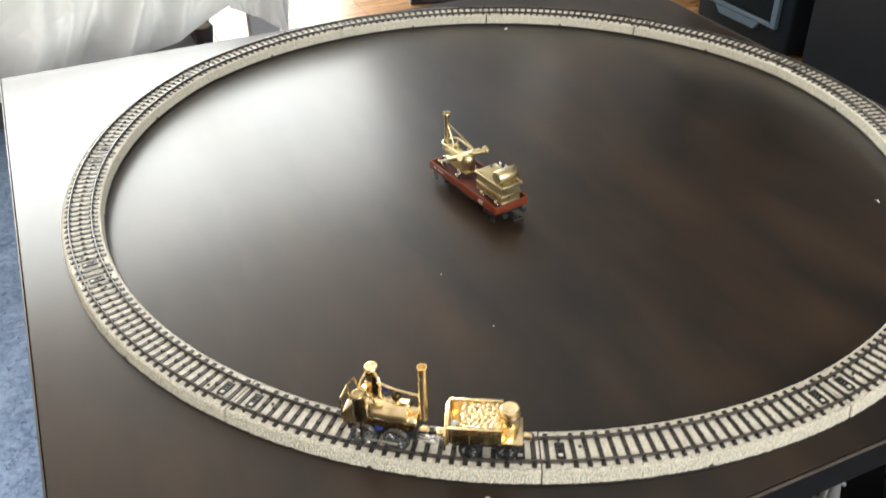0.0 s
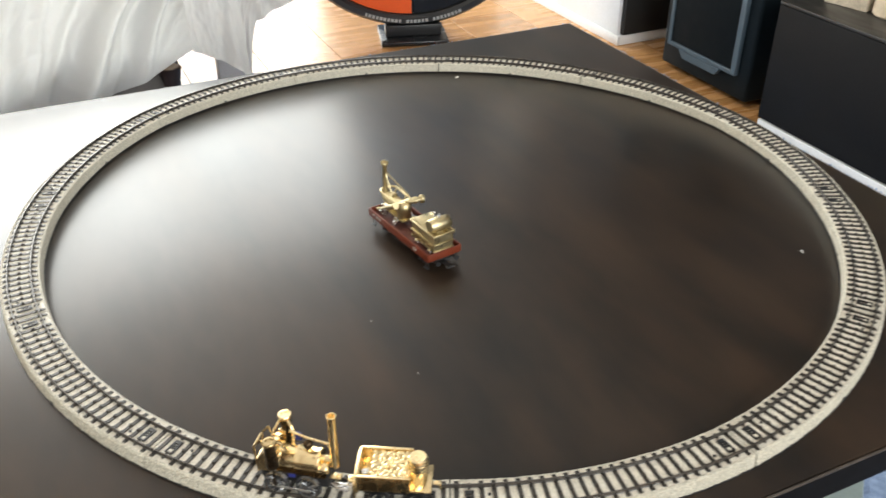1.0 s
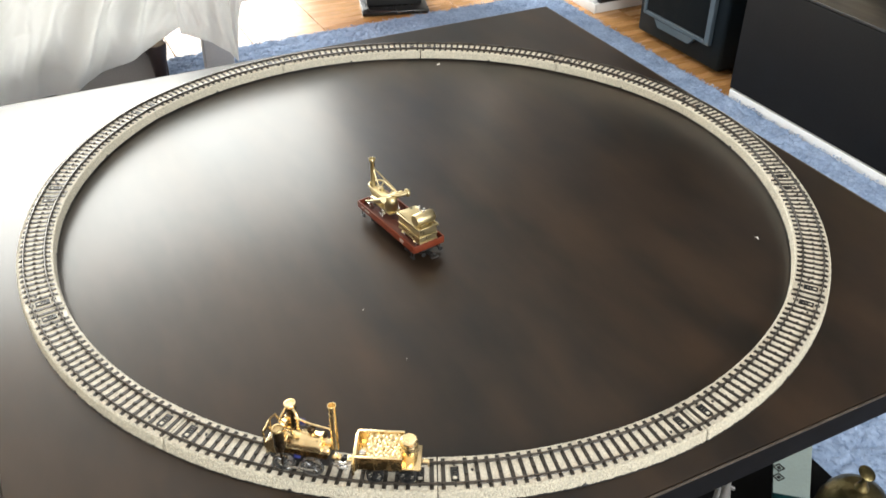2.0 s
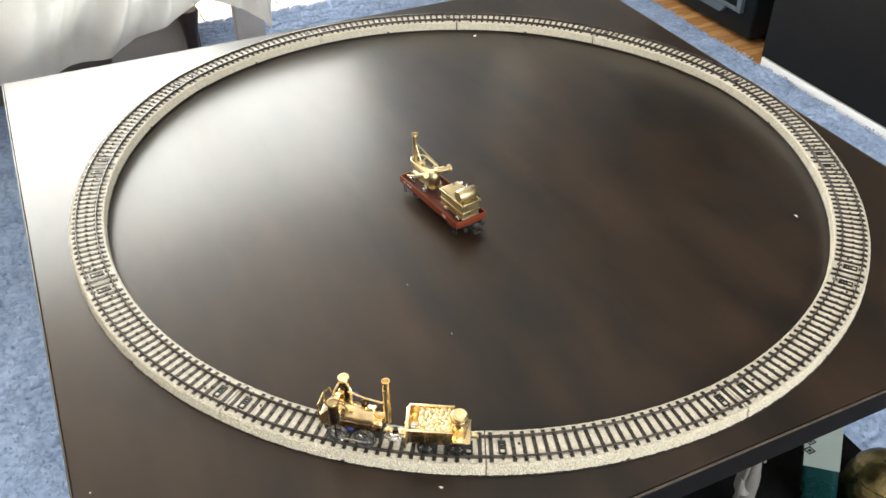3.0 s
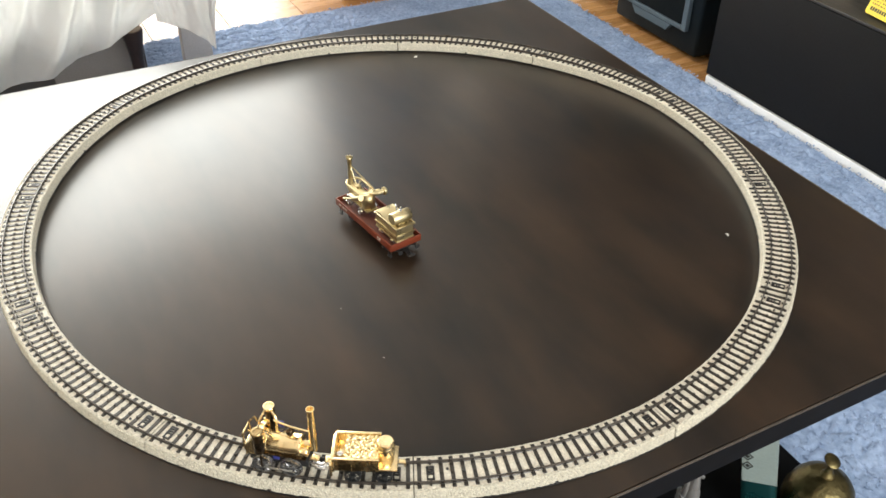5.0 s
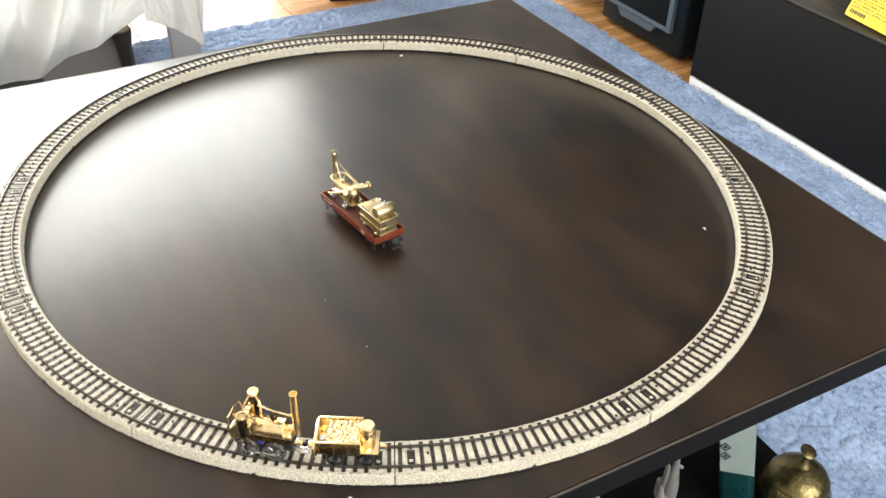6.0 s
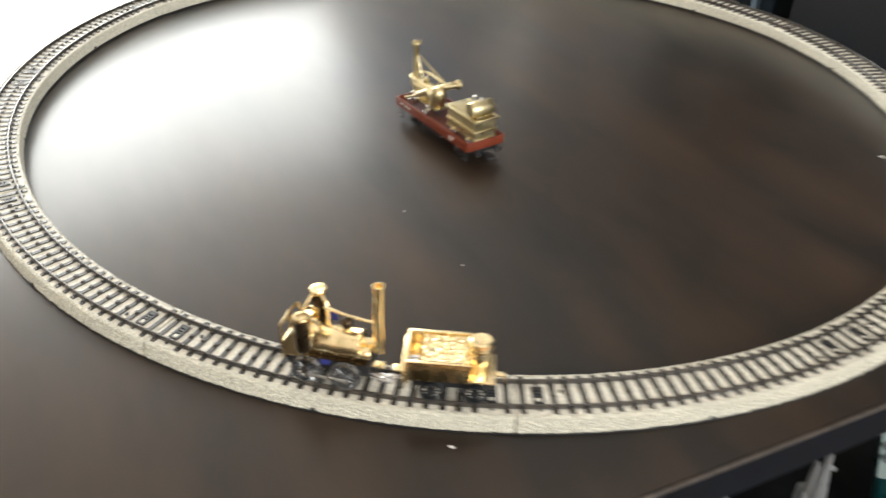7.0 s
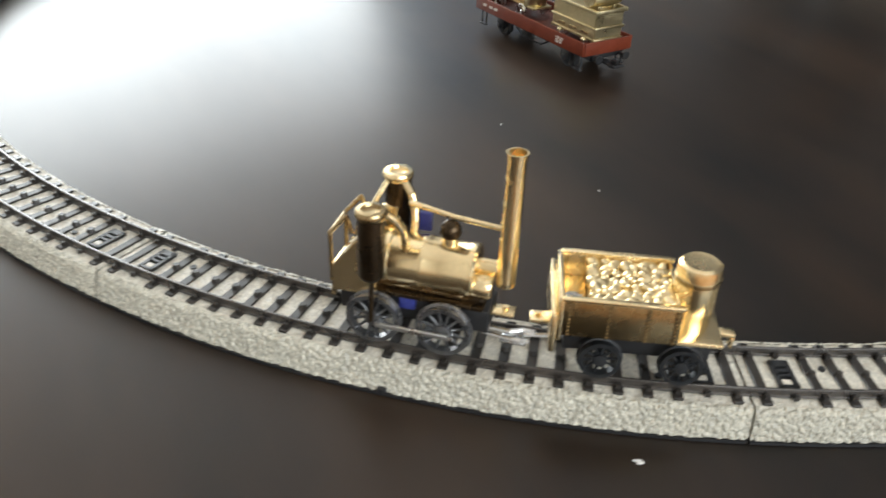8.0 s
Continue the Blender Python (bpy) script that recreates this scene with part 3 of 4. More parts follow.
v1 = [fr.verts.new((0.001, y, z)) for y, z in prism_pts]
fr.faces.new(v0)
fr.faces.new(v1[::-1])
for i in range(4):
    fr.faces.new((v0[i], v1[i], v1[(i + 1) % 4], v0[(i + 1) % 4]))
part("grille_frame", fr, TRIM, spk, "slate grey grille frame with a tongue", smooth=0)
for x in (0.04, 0.26):
    for y in (-0.10, 0.10):
        part("foot", rod(B(), (x, y, 0), (x, y, 0.0135), 0.014, 0.016, 14), BLACKPL, spk)

# things on the sideboard
leaf = thing("card_box", ROOM @ Matrix.Translation((1.0676, 0.3274, CABTOP + 0.005)) @ Matrix.Rotation(math.atan2(-0.9932, -0.1168), 4, "Z") @ Matrix.Rotation(radians(70), 4, "X"),
             "flat yellow printed card box leaning back on the sideboard", "box")
body = box(B(), 0.0, 0.24, 0.0, 0.17, -0.014, 0.0)
bmesh.ops.bevel(body, geom=[e for e in body.edges if abs(e.verts[0].co.z - e.verts[1].co.z) > 0.01], offset=0.005, segments=4, affect="EDGES", profile=0.5)
part("case", body, YELLOW, leaf)
rng = random.Random(3)
pr = B()
for r in range(26):
    y = 0.018 + r * 0.0056
    x = 0.006
    while x < 0.228:
        w = rng.uniform(0.0018, 0.0065)
        box(pr, x, x + w, y, y + rng.uniform(0.0012, 0.0032), -0.0002, 0.0004)
        x += w + rng.uniform(0.001, 0.0035)
part("print", pr, PRINT, leaf, "close maze-like brown print", smooth=0)
hd = B()
for k in range(7):
    box(hd, 0.008 + k * 0.0055, 0.0118 + k * 0.0055, 0.0075, 0.0140, -0.0002, 0.0005)
part("heading", hd, INK, leaf, "small dark heading bars", smooth=0)

ctn = thing("carton", ROOM @ Matrix.Translation((1.17, 0.575, CABTOP)) @ Matrix.Rotation(radians(12), 4, "Z"), "small printed cream carton on the sideboard", "box")
part("body", box(B(), -0.05, 0.05, -0.045, 0.045, 0, 0.085, 0.002), CARD, ctn)
part("lid", box(B(), -0.0505, 0.0505, -0.0455, 0.0455, 0.0855, 0.094, 0.002), CARD, ctn)
jar = thing("storage_jar", ROOM @ Matrix.Translation((1.16, 0.485, CABTOP)), "round cream ceramic jar on the sideboard", "jar")
part("body", lathe(B(), [(0, 0), (0.032, 0), (0.036, 0.004), (0.036, 0.085), (0.033, 0.092), (0, 0.092)]), CREAM, jar)
part("lid", lathe(B(), [(0, 0.0925), (0.036, 0.0925), (0.036, 0.099), (0.008, 0.103), (0.007, 0.111), (0, 0.113)]), CREAM, jar)
bx = thing("tin", ROOM @ Matrix.Translation((1.22, 0.40, CABTOP)), "dark green tin on the sideboard", "tin")
part("body", box(B(), -0.04, 0.04, -0.035, 0.035, 0, 0.07, 0.006, 3), TEAL, bx)
part("lid", box(B(), -0.041, 0.041, -0.036, 0.036, 0.0705, 0.082, 0.004, 2), BLACKPL, bx)

# ---------------------------------------------------------------- round sign on the floor beyond the table
sign = thing("round_sign", ROOM @ Matrix.Translation((0.61, 1.488, FLOOR)) @ Matrix.Rotation(radians(-17), 4, "Z"), "round orange and black disc with black rim on flat base", "sign")
part("base", box(B(), -0.090, 0.090, -0.050, 0.105, 0.001, 0.013, 0.003), BLACKGL, sign, "flat glossy black base")
part("stem", box(B(), -0.075, 0.075, -0.006, 0.042, 0.013, 0.044, 0.004), BLACKPL, sign)
RD = 0.36
cz = 0.040 + RD
ry = Matrix.Translation((0, 0.018, cz)) @ Matrix.Rotation(radians(90), 4, "X")
part("rim", lathe(B(), [(RD - 0.027, 0.014), (RD - 0.020, 0.022), (RD - 0.007, 0.022), (RD, 0.012), (RD, -0.012), (RD - 0.007, -0.02), (RD - 0.027, -0.014), (RD - 0.027, 0.014)], ry, 96), BLACKPL, sign)
part("back", lathe(B(), [(0, -0.010), (RD - 0.028, -0.010), (RD - 0.028, -0.002), (0, -0.002)], ry, 64), BLACKPL, sign)
for k in range(4):
    q = B()
    a0, n = math.pi / 2 * k, 24
    top = [q.verts.new(ry @ Vector((0, 0, 0.004)))]
    bot = [q.verts.new(ry @ Vector((0, 0, -0.001)))]
    for i in range(n + 1):
        a = a0 + 0.008 + (math.pi / 2 - 0.016) * i / n
        top.append(q.verts.new(ry @ Vector(((RD - 0.029) * math.cos(a), (RD - 0.029) * math.sin(a), 0.004))))
        bot.append(q.verts.new(ry @ Vector(((RD - 0.029) * math.cos(a), (RD - 0.029) * math.sin(a), -0.001))))
    q.faces.new(top)
    q.faces.new(bot[::-1])
    for i in range(len(top)):
        j = (i + 1) % len(top)
        q.faces.new((top[i], bot[i], bot[j], top[j]))
    part("sector", q, ORANGE if k == 2 else BLACKGL, sign, "plain printed quarter", smooth=0)
lt = B()
for i in range(26):
    a = radians(-90 - 21 + i * 1.68)
    if i in (10, 17):
        continue
    m = ry @ Matrix.Rotation(a, 4, "Z") @ Matrix.Translation((RD - 0.0135, 0, 0.0222))
    g = bmesh.ops.create_cube(lt, size=1)
    bmesh.ops.transform(lt, matrix=m @ Matrix.Diagonal((0.0085, 0.0075 if i % 3 else 0.0055, 0.0012, 1)), verts=g["verts"])
part("rim_lettering", lt, GREYPRINT, sign, "grey marks along the rim", smooth=0)

# ---------------------------------------------------------------- bench under a white sheet
CH = ROOM @ Matrix.Translation((0, 0, FLOOR))
arm = thing("bench", CH, "low dark grey upholstered bench on tapered wooden legs", "bench")
part("seat", box(B(), -0.95, 0.04, 1.10, 1.80, 0.207, 0.25, 0.008, 3), FURN, arm)
part("front_panel", prism(B(), [(-0.232, 0.004), (-0.262, 0.206), (-0.1235, 0.206), (-0.048, 0.004)], 1.12, 1.14), PANEL, arm, "flat grey panel under the seat")
part("side_board", box(B(), -0.02, 0.13, 0.770, 1.50, 0.442, 0.47, 0.008, 3), FURN, arm)
for lx in (-0.93, 0.0):
    part("upright", box(B(), lx - 0.018, lx + 0.018, 1.105, 1.14, 0.2505, 0.4415, 0.003), FURN, arm)
part("top_rail", rod(B(), (-1.04, 1.065, 0.444), (-0.022, 1.065, 0.444), 0.012, 0.012, 16), FURN, arm)
for lx, ly in ((-0.086, 1.060), (-0.90, 1.060), (-0.075, 1.74), (-0.90, 1.74)):
    part("leg", lathe(B(), [(0, 0), (0.010, 0), (0.0115, 0.003), (0.0125, 0.120), (0.0150, 0.144), (0.0205, 0.180), (0.0200, 0.184), (0, 0.184)], Matrix.Translation((lx, ly, 0)), 24), LEGWOOD, arm, "dark tapered wooden leg")
    # disc paler than the leg, light on its top put into the colour
    part("leg_cap", rod(B(), (lx, ly, 0.1842), (lx, ly, 0.1860), 0.0170, 0.0165, 24), LEGTOP, arm, "leg top in a paler, lit colour")
# dark board added for the shade of the recess under the seat
part("skirt", box(B(), -0.948, -0.058, 1.1415, 1.16, 0.004, 0.206, 0.002), FURN, arm)
for lx in (-0.086, -0.90):
    part("bracket", box(B(), lx - 0.010, lx + 0.010, 1.0775, 1.119, 0.130, 0.160, 0.002), LEGWOOD, arm)
post = part("post", box(B(), 0.014, 0.074, 1.10, 1.13, 0.004, 0.206, 0.003), POSTP, arm, "pale grey post under the side board")


def drape(name, fn, nu, nw, mat, label, thick=0.0016):
    """A hanging sheet from a function of two parameters, given a little thickness."""
    bm = B()
    g = [[bm.verts.new(fn(i / nu, j / nw)) for j in range(nw + 1)] for i in range(nu + 1)]
    for i in range(nu):
        for j in range(nw):
            bm.faces.new((g[i][j], g[i + 1][j], g[i + 1][j + 1], g[i][j + 1]))
    bmesh.ops.solidify(bm, geom=bm.faces[:], thickness=thick)
    return solid(name, bm, mat, ROOM, label, "sheet", smooth=80)


def ramp(x, pts):
    """Straight pieces through (x, y) points."""
    if x <= pts[0][0]:
        return pts[0][1]
    for (x0, y0), (x1, y1) in zip(pts, pts[1:]):
        if x <= x1:
            return y0 + (y1 - y0) * (x - x0) / (x1 - x0)
    return pts[-1][1]


HEM = [(-1.05, -0.262), (-0.36, -0.259), (-0.315, -0.255), (-0.275, -0.247), (-0.235, -0.237), (-0.18, -0.219), (-0.137, -0.202), (-0.102, -0.188), (-0.073, -0.173), (-0.03, -0.150), (0.04, -0.125)]
# creases: place at the hem, place at the seat edge, width, depth
CREASE = [(-0.255, -0.085, 0.026, 0.034), (-0.315, -0.165, 0.034, -0.026), (-0.205, -0.060, 0.018, -0.016), (-0.41, -0.30, 0.040, 0.028), (-0.15, -0.025, 0.016, 0.016),
          (-0.50, -0.37, 0.030, -0.024), (-0.60, -0.47, 0.045, 0.030), (-0.72, -0.63, 0.040, -0.026), (-0.83, -0.76, 0.050, 0.030), (-0.96, -0.92, 0.040, 0.030), (-0.345, -0.245, 0.012, 0.008)]


def sheet_point(a, w):
    """a along the front from the far side to the open corner, w from the hem up over the seat."""
    u = -1.05 + 1.09 * a
    hem = ramp(u, HEM) + 0.0015 * math.sin(u * 57)
    top = 0.055
    k = min(1.0, w / 0.72)
    f = 0.0
    for h, s, wd, dp in CREASE:
        d = (u - (h + (s - h) * k) + 0.012 * noise.noise((k * 3.0, h * 9, 0.5))) / (wd * (1.2 - 0.4 * k))
        # one flank of each crease is steeper than the other
        d *= 1.9 if d * dp > 0 else 0.8
        f -= 1.65 * dp * math.exp(-d * d) * (0.55 + 0.45 * math.cos(k * 2.2)) * min(1.0, 0.30 + 2.2 * k)
    free = min(1.0, 0.25 + 2.0 * k)
    f += 0.014 * min(1.0, 0.4 + k) * noise.noise((u * 7 + k * 2.5, k * 3, 2.0)) + 0.003 * noise.noise((u * 22 + k * 9, k * 9, 7.0))
    # slack diagonal wrinkles with sharp ridges, running up towards the corner
    q = u - 0.20 * k
    f -= 0.016 * free * max(0.0, 0.5 - 2.2 * abs(noise.noise((q * 11, k * 1.6, 11.0))))
    f -= 0.006 * free * max(0.0, 0.5 - 2.0 * abs(noise.noise((q * 24, k * 5.0, 19.0))))
    if w < 0.72:
        z = hem + (top - hem) * k
        v = 1.000 + f - 0.02 * (1 - k)
    else:
        k2 = (w - 0.72) / 0.28
        z = top + 0.02 * math.sin(min(k2 * 3, 1.57)) + 0.25 * f * k2
        v = 1.000 + f * (1 - 0.6 * k2) + 0.55 * k2
    wrap = max(0.0, (u + 0.03) / 0.07)
    return Vector((u - 0.02 * wrap * wrap, v + 0.06 * wrap * wrap, z))


drape("cover_sheet", sheet_point, 340, 110, CLOTH, "crumpled white cotton sheet draped over the bench")


def corner_point(a, w):
    """The loose corner of a cloth over the armrest, pointed at its lower end."""
    u = -0.085 + 0.165 * a
    low = ramp(u, [(-0.09, -0.081), (-0.013, -0.124), (0.001, -0.145), (0.005, -0.112), (0.010, -0.085), (0.022, -0.050), (0.060, -0.030), (0.08, -0.020)])
    f = 0.010 * math.sin(a * 11 + 1.5 * w) + 0.012 * math.exp(-((a - 0.30 - 0.1 * w) / 0.06) ** 2) - 0.012 * math.exp(-((a - 0.72 + 0.25 * w) / 0.05) ** 2)
    f += 0.006 * noise.noise((a * 9, w * 6, 3.0)) + 0.003 * noise.noise((a * 25, w * 20, 5.0))
    z = low + (0.080 - low) * min(1.0, w / 0.8)
    k = max(0.0, (w - 0.8) / 0.2)
    return Vector((u, 0.748 + 0.06 * w + f * (1.1 - 0.6 * w) + 0.35 * k, z + 0.002 * math.sin(k * 3)))


drape("hanging_cloth", corner_point, 130, 50, CLOTH, "corner of a thin white cloth hanging from the bench")

# ---------------------------------------------------------------- under the table


def on_shelf(x, y, turn=0.0, z=SHELF):
    return Matrix.Translation((x, y, z)) @ Matrix.Rotation(radians(turn), 4, "Z")


# teal cleaner bottle, flat and square-shouldered, with a pale label
bot = thing("cleaner_bottle", ROOM @ on_shelf(0.292, -0.301, -50) @ Matrix.Rotation(radians(-11), 4, "Y"), "teal plastic bottle with a pale green hazard label", "bottle")
part("body", box(B(), -0.0195, 0.0165, -0.0157, 0.016, 0.004, 0.168, 0.007, 4), TEAL, bot)
part("neck", lathe(B(), [(0, 0.1685), (0.016, 0.1685), (0.0125, 0.178), (0.0125, 0.190), (0, 0.190)], seg=24), TEAL, bot)
part("cap", lathe(B(), [(0, 0.1905), (0.015, 0.1905), (0.015, 0.212), (0.013, 0.215), (0, 0.215)], seg=24), WHITEPL, bot)
label = part("label", box(B(), -0.0178, 0.0178, -0.0168, -0.0158, 0.074, 0.152, 0.0003, 1), LABELP, bot, "pale green paper label")
for z in (0.112, 0.0985):
    d = B()
    for bx in ((-0.0042, 0.0042, 0.0033, 0.0042), (-0.0042, 0.0042, -0.0042, -0.0033), (-0.0042, -0.0033, -0.0033, 0.0033), (0.0033, 0.0042, -0.0033, 0.0033), (-0.0016, 0.0016, -0.0016, 0.0016)):
        box(d, bx[0], bx[1], -0.0006, 0.0006, bx[2], bx[3])
    bmesh.ops.transform(d, matrix=Matrix.Translation((-0.0122, -0.0170, z)) @ Matrix.Rotation(radians(45), 4, "Y"), verts=d.verts[:])
    part("hazard_mark", d, BLACKPL, label, "black hazard diamond", smooth=0)
# white spray bottle
sp = thing("spray_bottle", ROOM @ on_shelf(0.2010, -0.2765, -40) @ Matrix.Diagonal((0.48, 0.48, 1, 1)), "white plastic bottle with a ribbed conical cap", "bottle")
part("body", lathe(B(), [(0, 0), (0.015, 0), (0.0175, 0.004), (0.0175, 0.060), (0.016, 0.072), (0.0125, 0.080), (0, 0.080)], seg=28), WHITEPL, sp)
cp_ = [(0, 0.0805), (0.0125, 0.0805)]
for k in range(5):
    cp_ += [(0.0125 - 0.0012 * k, 0.082 + 0.004 * k), (0.0119 - 0.0012 * k, 0.0845 + 0.004 * k)]
part("cap", lathe(B(), cp_ + [(0.0050, 0.112), (0.0035, 0.119), (0, 0.1195)], seg=24), WHITEPL, sp)
part("nozzle", rod(B(), (0.004, 0, 0.098), (0.016, 0, 0.096), 0.0032, 0.0024), WHITEPL, sp)

# crumpled white paper bags beside it


def paper_bag(u, v, r, h, sd, turn):
    pb = ball(B(), (0, 0, h / 2), h / 2, 4, (r * 2 / h, r * 1.5 / h, 1.0))
    for q in pb.verts:
        d = noise.noise(q.co * 45 + Vector((sd, 0, 0))) * 0.016 + noise.noise(q.co * 110) * 0.007
        q.co += (q.co - Vector((0, 0, h / 2))).normalized() * d
        q.co.z = max(q.co.z, 0.0)
    solid("paper_bag", pb, WHITEPL, ROOM @ on_shelf(u, v, turn), "crumpled white paper bag on the shelf", "bag", "paper bags on the shelf", smooth=22)


paper_bag(0.085, -0.245, 0.040, 0.098, 1.0, 10)
paper_bag(0.194, -0.272, 0.0055, 0.100, 5.0, 70)

# brass pot
pot = thing("brass_pot", ROOM @ on_shelf(0.345, -0.325, 10) @ Matrix.Scale(0.94, 4), "round aged brass pot with a domed lid and knob", "pot")
part("body", lathe(B(), [(0, 0), (0.022, 0), (0.026, 0.003), (0.036, 0.014), (0.0415, 0.028), (0.0405, 0.040), (0.035, 0.050), (0.0335, 0.053), (0, 0.053)], seg=44), OLDBRASS, pot)
part("lid", lathe(B(), [(0.0345, 0.0535), (0.0355, 0.056), (0.030, 0.065), (0.019, 0.0725), (0.008, 0.0755), (0.007, 0.078), (0, 0.0785)], seg=44), OLDBRASS, pot)
part("knob", lathe(B(), [(0, 0.078), (0.0075, 0.078), (0.0055, 0.081), (0.0036, 0.086), (0.0030, 0.092), (0.0046, 0.094), (0.0032, 0.0965), (0, 0.0968)], seg=24), OLDBRASS, pot)
part("finger_disc", lathe(B(), [(0, -0.0012), (0.0080, -0.0010), (0.0098, 0), (0.0085, 0.0012), (0, 0.0022)], Matrix.Translation((0.001, 0.001, 0.0985)) @ Matrix.Rotation(radians(18), 4, "X"), 28), OLDBRASS, pot, "flat brass finger disc")
part("spout", tube(B(), [Vector((-0.034, -0.018, 0.034)), Vector((-0.044, -0.024, 0.042)), Vector((-0.050, -0.027, 0.056))], 0.0058, 14), OLDBRASS, pot)

# ---------------------------------------------------------------- lint on the tabletop


def lint(x, y, s, sd):
    bm = B()
    r = random.Random(sd)
    for _ in range(4):
        ball(bm, (r.uniform(-s, s), r.uniform(-s, s) * 0.6, s * 0.35), s * r.uniform(0.35, 0.6), 1, (1.3, 0.8, 0.5))
    for v in bm.verts:
        v.co.z = max(0.0001, v.co.z)
    solid("lint_speck", bm, LINT, Matrix.Translation((x, y, 0)) @ Matrix.Rotation(sd, 4, "Z"), "tiny white speck of lint on the tabletop", "lint", "lint on the table")


for k, (x, y, s) in enumerate(((0.024, 0.321, 0.0030), (0.306, -0.081, 0.0017), (-0.031, -0.383, 0.0015), (-0.056, -0.174, 0.0005), (-0.020, -0.235, 0.0005), (-0.262, -0.384, 0.0006))):
    lint(x, y, s, k + 1)

# ---------------------------------------------------------------- gold locomotive
MM = Matrix.Scale(0.001, 4)
RAILTOP = 0.0136


def mm(name, bm, mat, parent, label="", smooth=38):
    """A part drawn in millimetres."""
    bmesh.ops.transform(bm, matrix=MM, verts=bm.verts[:])
    return part(name, bm, mat, parent, label, smooth)


def locomotive():
    lo = thing("toy_locomotive", at_angle(radians(-104.25), RC - 0.0009, 0.0026), "gold plated toy steam locomotive on the track", "locomotive")
    top = RAILTOP * 1000 - 2.6
    for k, x in enumerate((-9.7, 9.7)):
        for sd in (-1, 1):
            m = Matrix.Translation((x, sd * 8.6, top + 7.3)) @ Matrix.Rotation(0 if sd < 0 else math.pi, 4, "Z") @ Matrix.Rotation(0.3 + k, 4, "Y")
            spoked_wheel(lo, 7.3, 2.4, 12, 2.0, 1.25, m, WHEEL, "blackened spoked wheel")
            h = B()
            px, pz = x + 2.3, top + 7.0
            rod(h, (px, sd * 9.4, pz), (px, sd * 11.6, pz), 0.8)
            mm("crank_pin", h, STEEL, lo)
        mm("axle", rod(B(), (x, -8, top + 7.3), (x, 8, top + 7.3), 1.1), WHEEL, lo)
    for sd in (-1, 1):
        r = B()
        px, pz = 2.3, top + 7.0
        box(r, -9.7 + px - 1, 9.7 + px + 1, sd * 11.2 - 0.45, sd * 11.2 + 0.45, pz - 0.75, pz + 0.75, 0.3)
        mm("coupling_rod", r, BRIGHT, lo, "bright steel coupling rod")
    c = B()
    box(c, -20, 21, -5.5, 5.5, 17.5, 24.4, 0.5)
    mm("chassis", c, BLACKPL, lo, "black motor chassis")
    mm("insulator", box(B(), -3.4, 1.2, -6.2, 6.2, 21.0, 25.2, 0.5), BLUEPL, lo, "blue plastic block between the wheels")
    f = B()
    box(f, -22, 19.5, -6.6, 6.6, 24.6, 26.0, 0.4)
    mm("footplate", f, BRONZE, lo)
    bl = B()
    ax = Matrix.Translation((-9.5, 0, 32.9)) @ Matrix.Rotation(radians(90), 4, "Y")
    lathe(bl, [(0, 0), (7.4, 0), (7.6, 0.4), (7.6, 2.6), (7.3, 2.9), (7.3, 10.5), (7.45, 10.8), (7.45, 12.2), (7.3, 12.5), (7.3, 23.0), (7.6, 23.4), (7.6, 25.2), (7.0, 25.8), (0, 25.9)], ax, 40)
    mm("boiler", bl, GOLD, lo, "polished gold boiler barrel")
    mm("saddle", box(B(), -8, 15, -5, 5, 26.5, 29, 0.4), GOLD, lo)
    s1 = B()
    lathe(s1, [(0, 0), (2.3, 0), (2.3, 6.0), (0, 6.0)], Matrix.Translation((16.0, 0.5, 34.5)) @ Matrix.Rotation(radians(90), 4, "Y"), 18)
    lathe(s1, [(0, 0), (3.1, 0), (3.3, 0.5), (3.3, 4.6), (2.9, 5.2), (0, 5.2)], Matrix.Translation((15.8, -3.6, 31.0)) @ Matrix.Rotation(radians(90), 4, "Y"), 20)
    mm("smoke_duct", s1, GOLD, lo)
    ch = B()
    lathe(ch, [(0, 30.4), (2.5, 30.4), (2.75, 31), (2.6, 32), (2.45, 50), (2.5, 66.8), (2.75, 67.9), (2.8, 68.5), (2.3, 68.5), (2.15, 65), (0, 65)], Matrix.Translation((23.8, 0, 0)), 28)
    mm("chimney", ch, GOLD, lo, "tall gold chimney with a flared lip")
    fb = B()
    prism(fb, [(-21.5, 23.6), (-21.8, 31.0), (-20.6, 32.0), (-13.5, 42.2), (-9.6, 42.8), (-9.4, 24.0)], -7.2, 7.2)
    bmesh.ops.bevel(fb, geom=fb.edges[:], offset=0.5, segments=2, affect="EDGES")
    mm("firebox", fb, GOLD, lo, "sloping gold firebox hood")
    mm("door_plate", box(B(), -22.6, -21.6, -5.5, 5.5, 20.8, 30.4, 0.3), GOLD, lo)
    for sd, mat in ((-1, BRONZE), (1, BRONZE)):
        y = sd * 11.3
        cy = B()
        lathe(cy, [(0, 32.6), (2.6, 32.6), (3.2, 33.4), (3.55, 34.2), (3.65, 50.4), (0, 50.4)], Matrix.Translation((-9.4, y, 0)), 26)
        cyl = mm("cylinder", cy, mat, lo, "dark bronzed upright cylinder")
        cp = B()
        lathe(cp, [(0, 50.6), (3.9, 50.6), (4.15, 51.2), (4.15, 52.2), (3.7, 52.8), (2.6, 52.9), (2.3, 52.2), (0, 52.0)], Matrix.Translation((-9.4, y, 0)), 26)
        # camera-side cap takes the darker gold, dark reflections put into its colour
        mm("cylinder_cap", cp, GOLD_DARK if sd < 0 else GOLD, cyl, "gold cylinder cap")
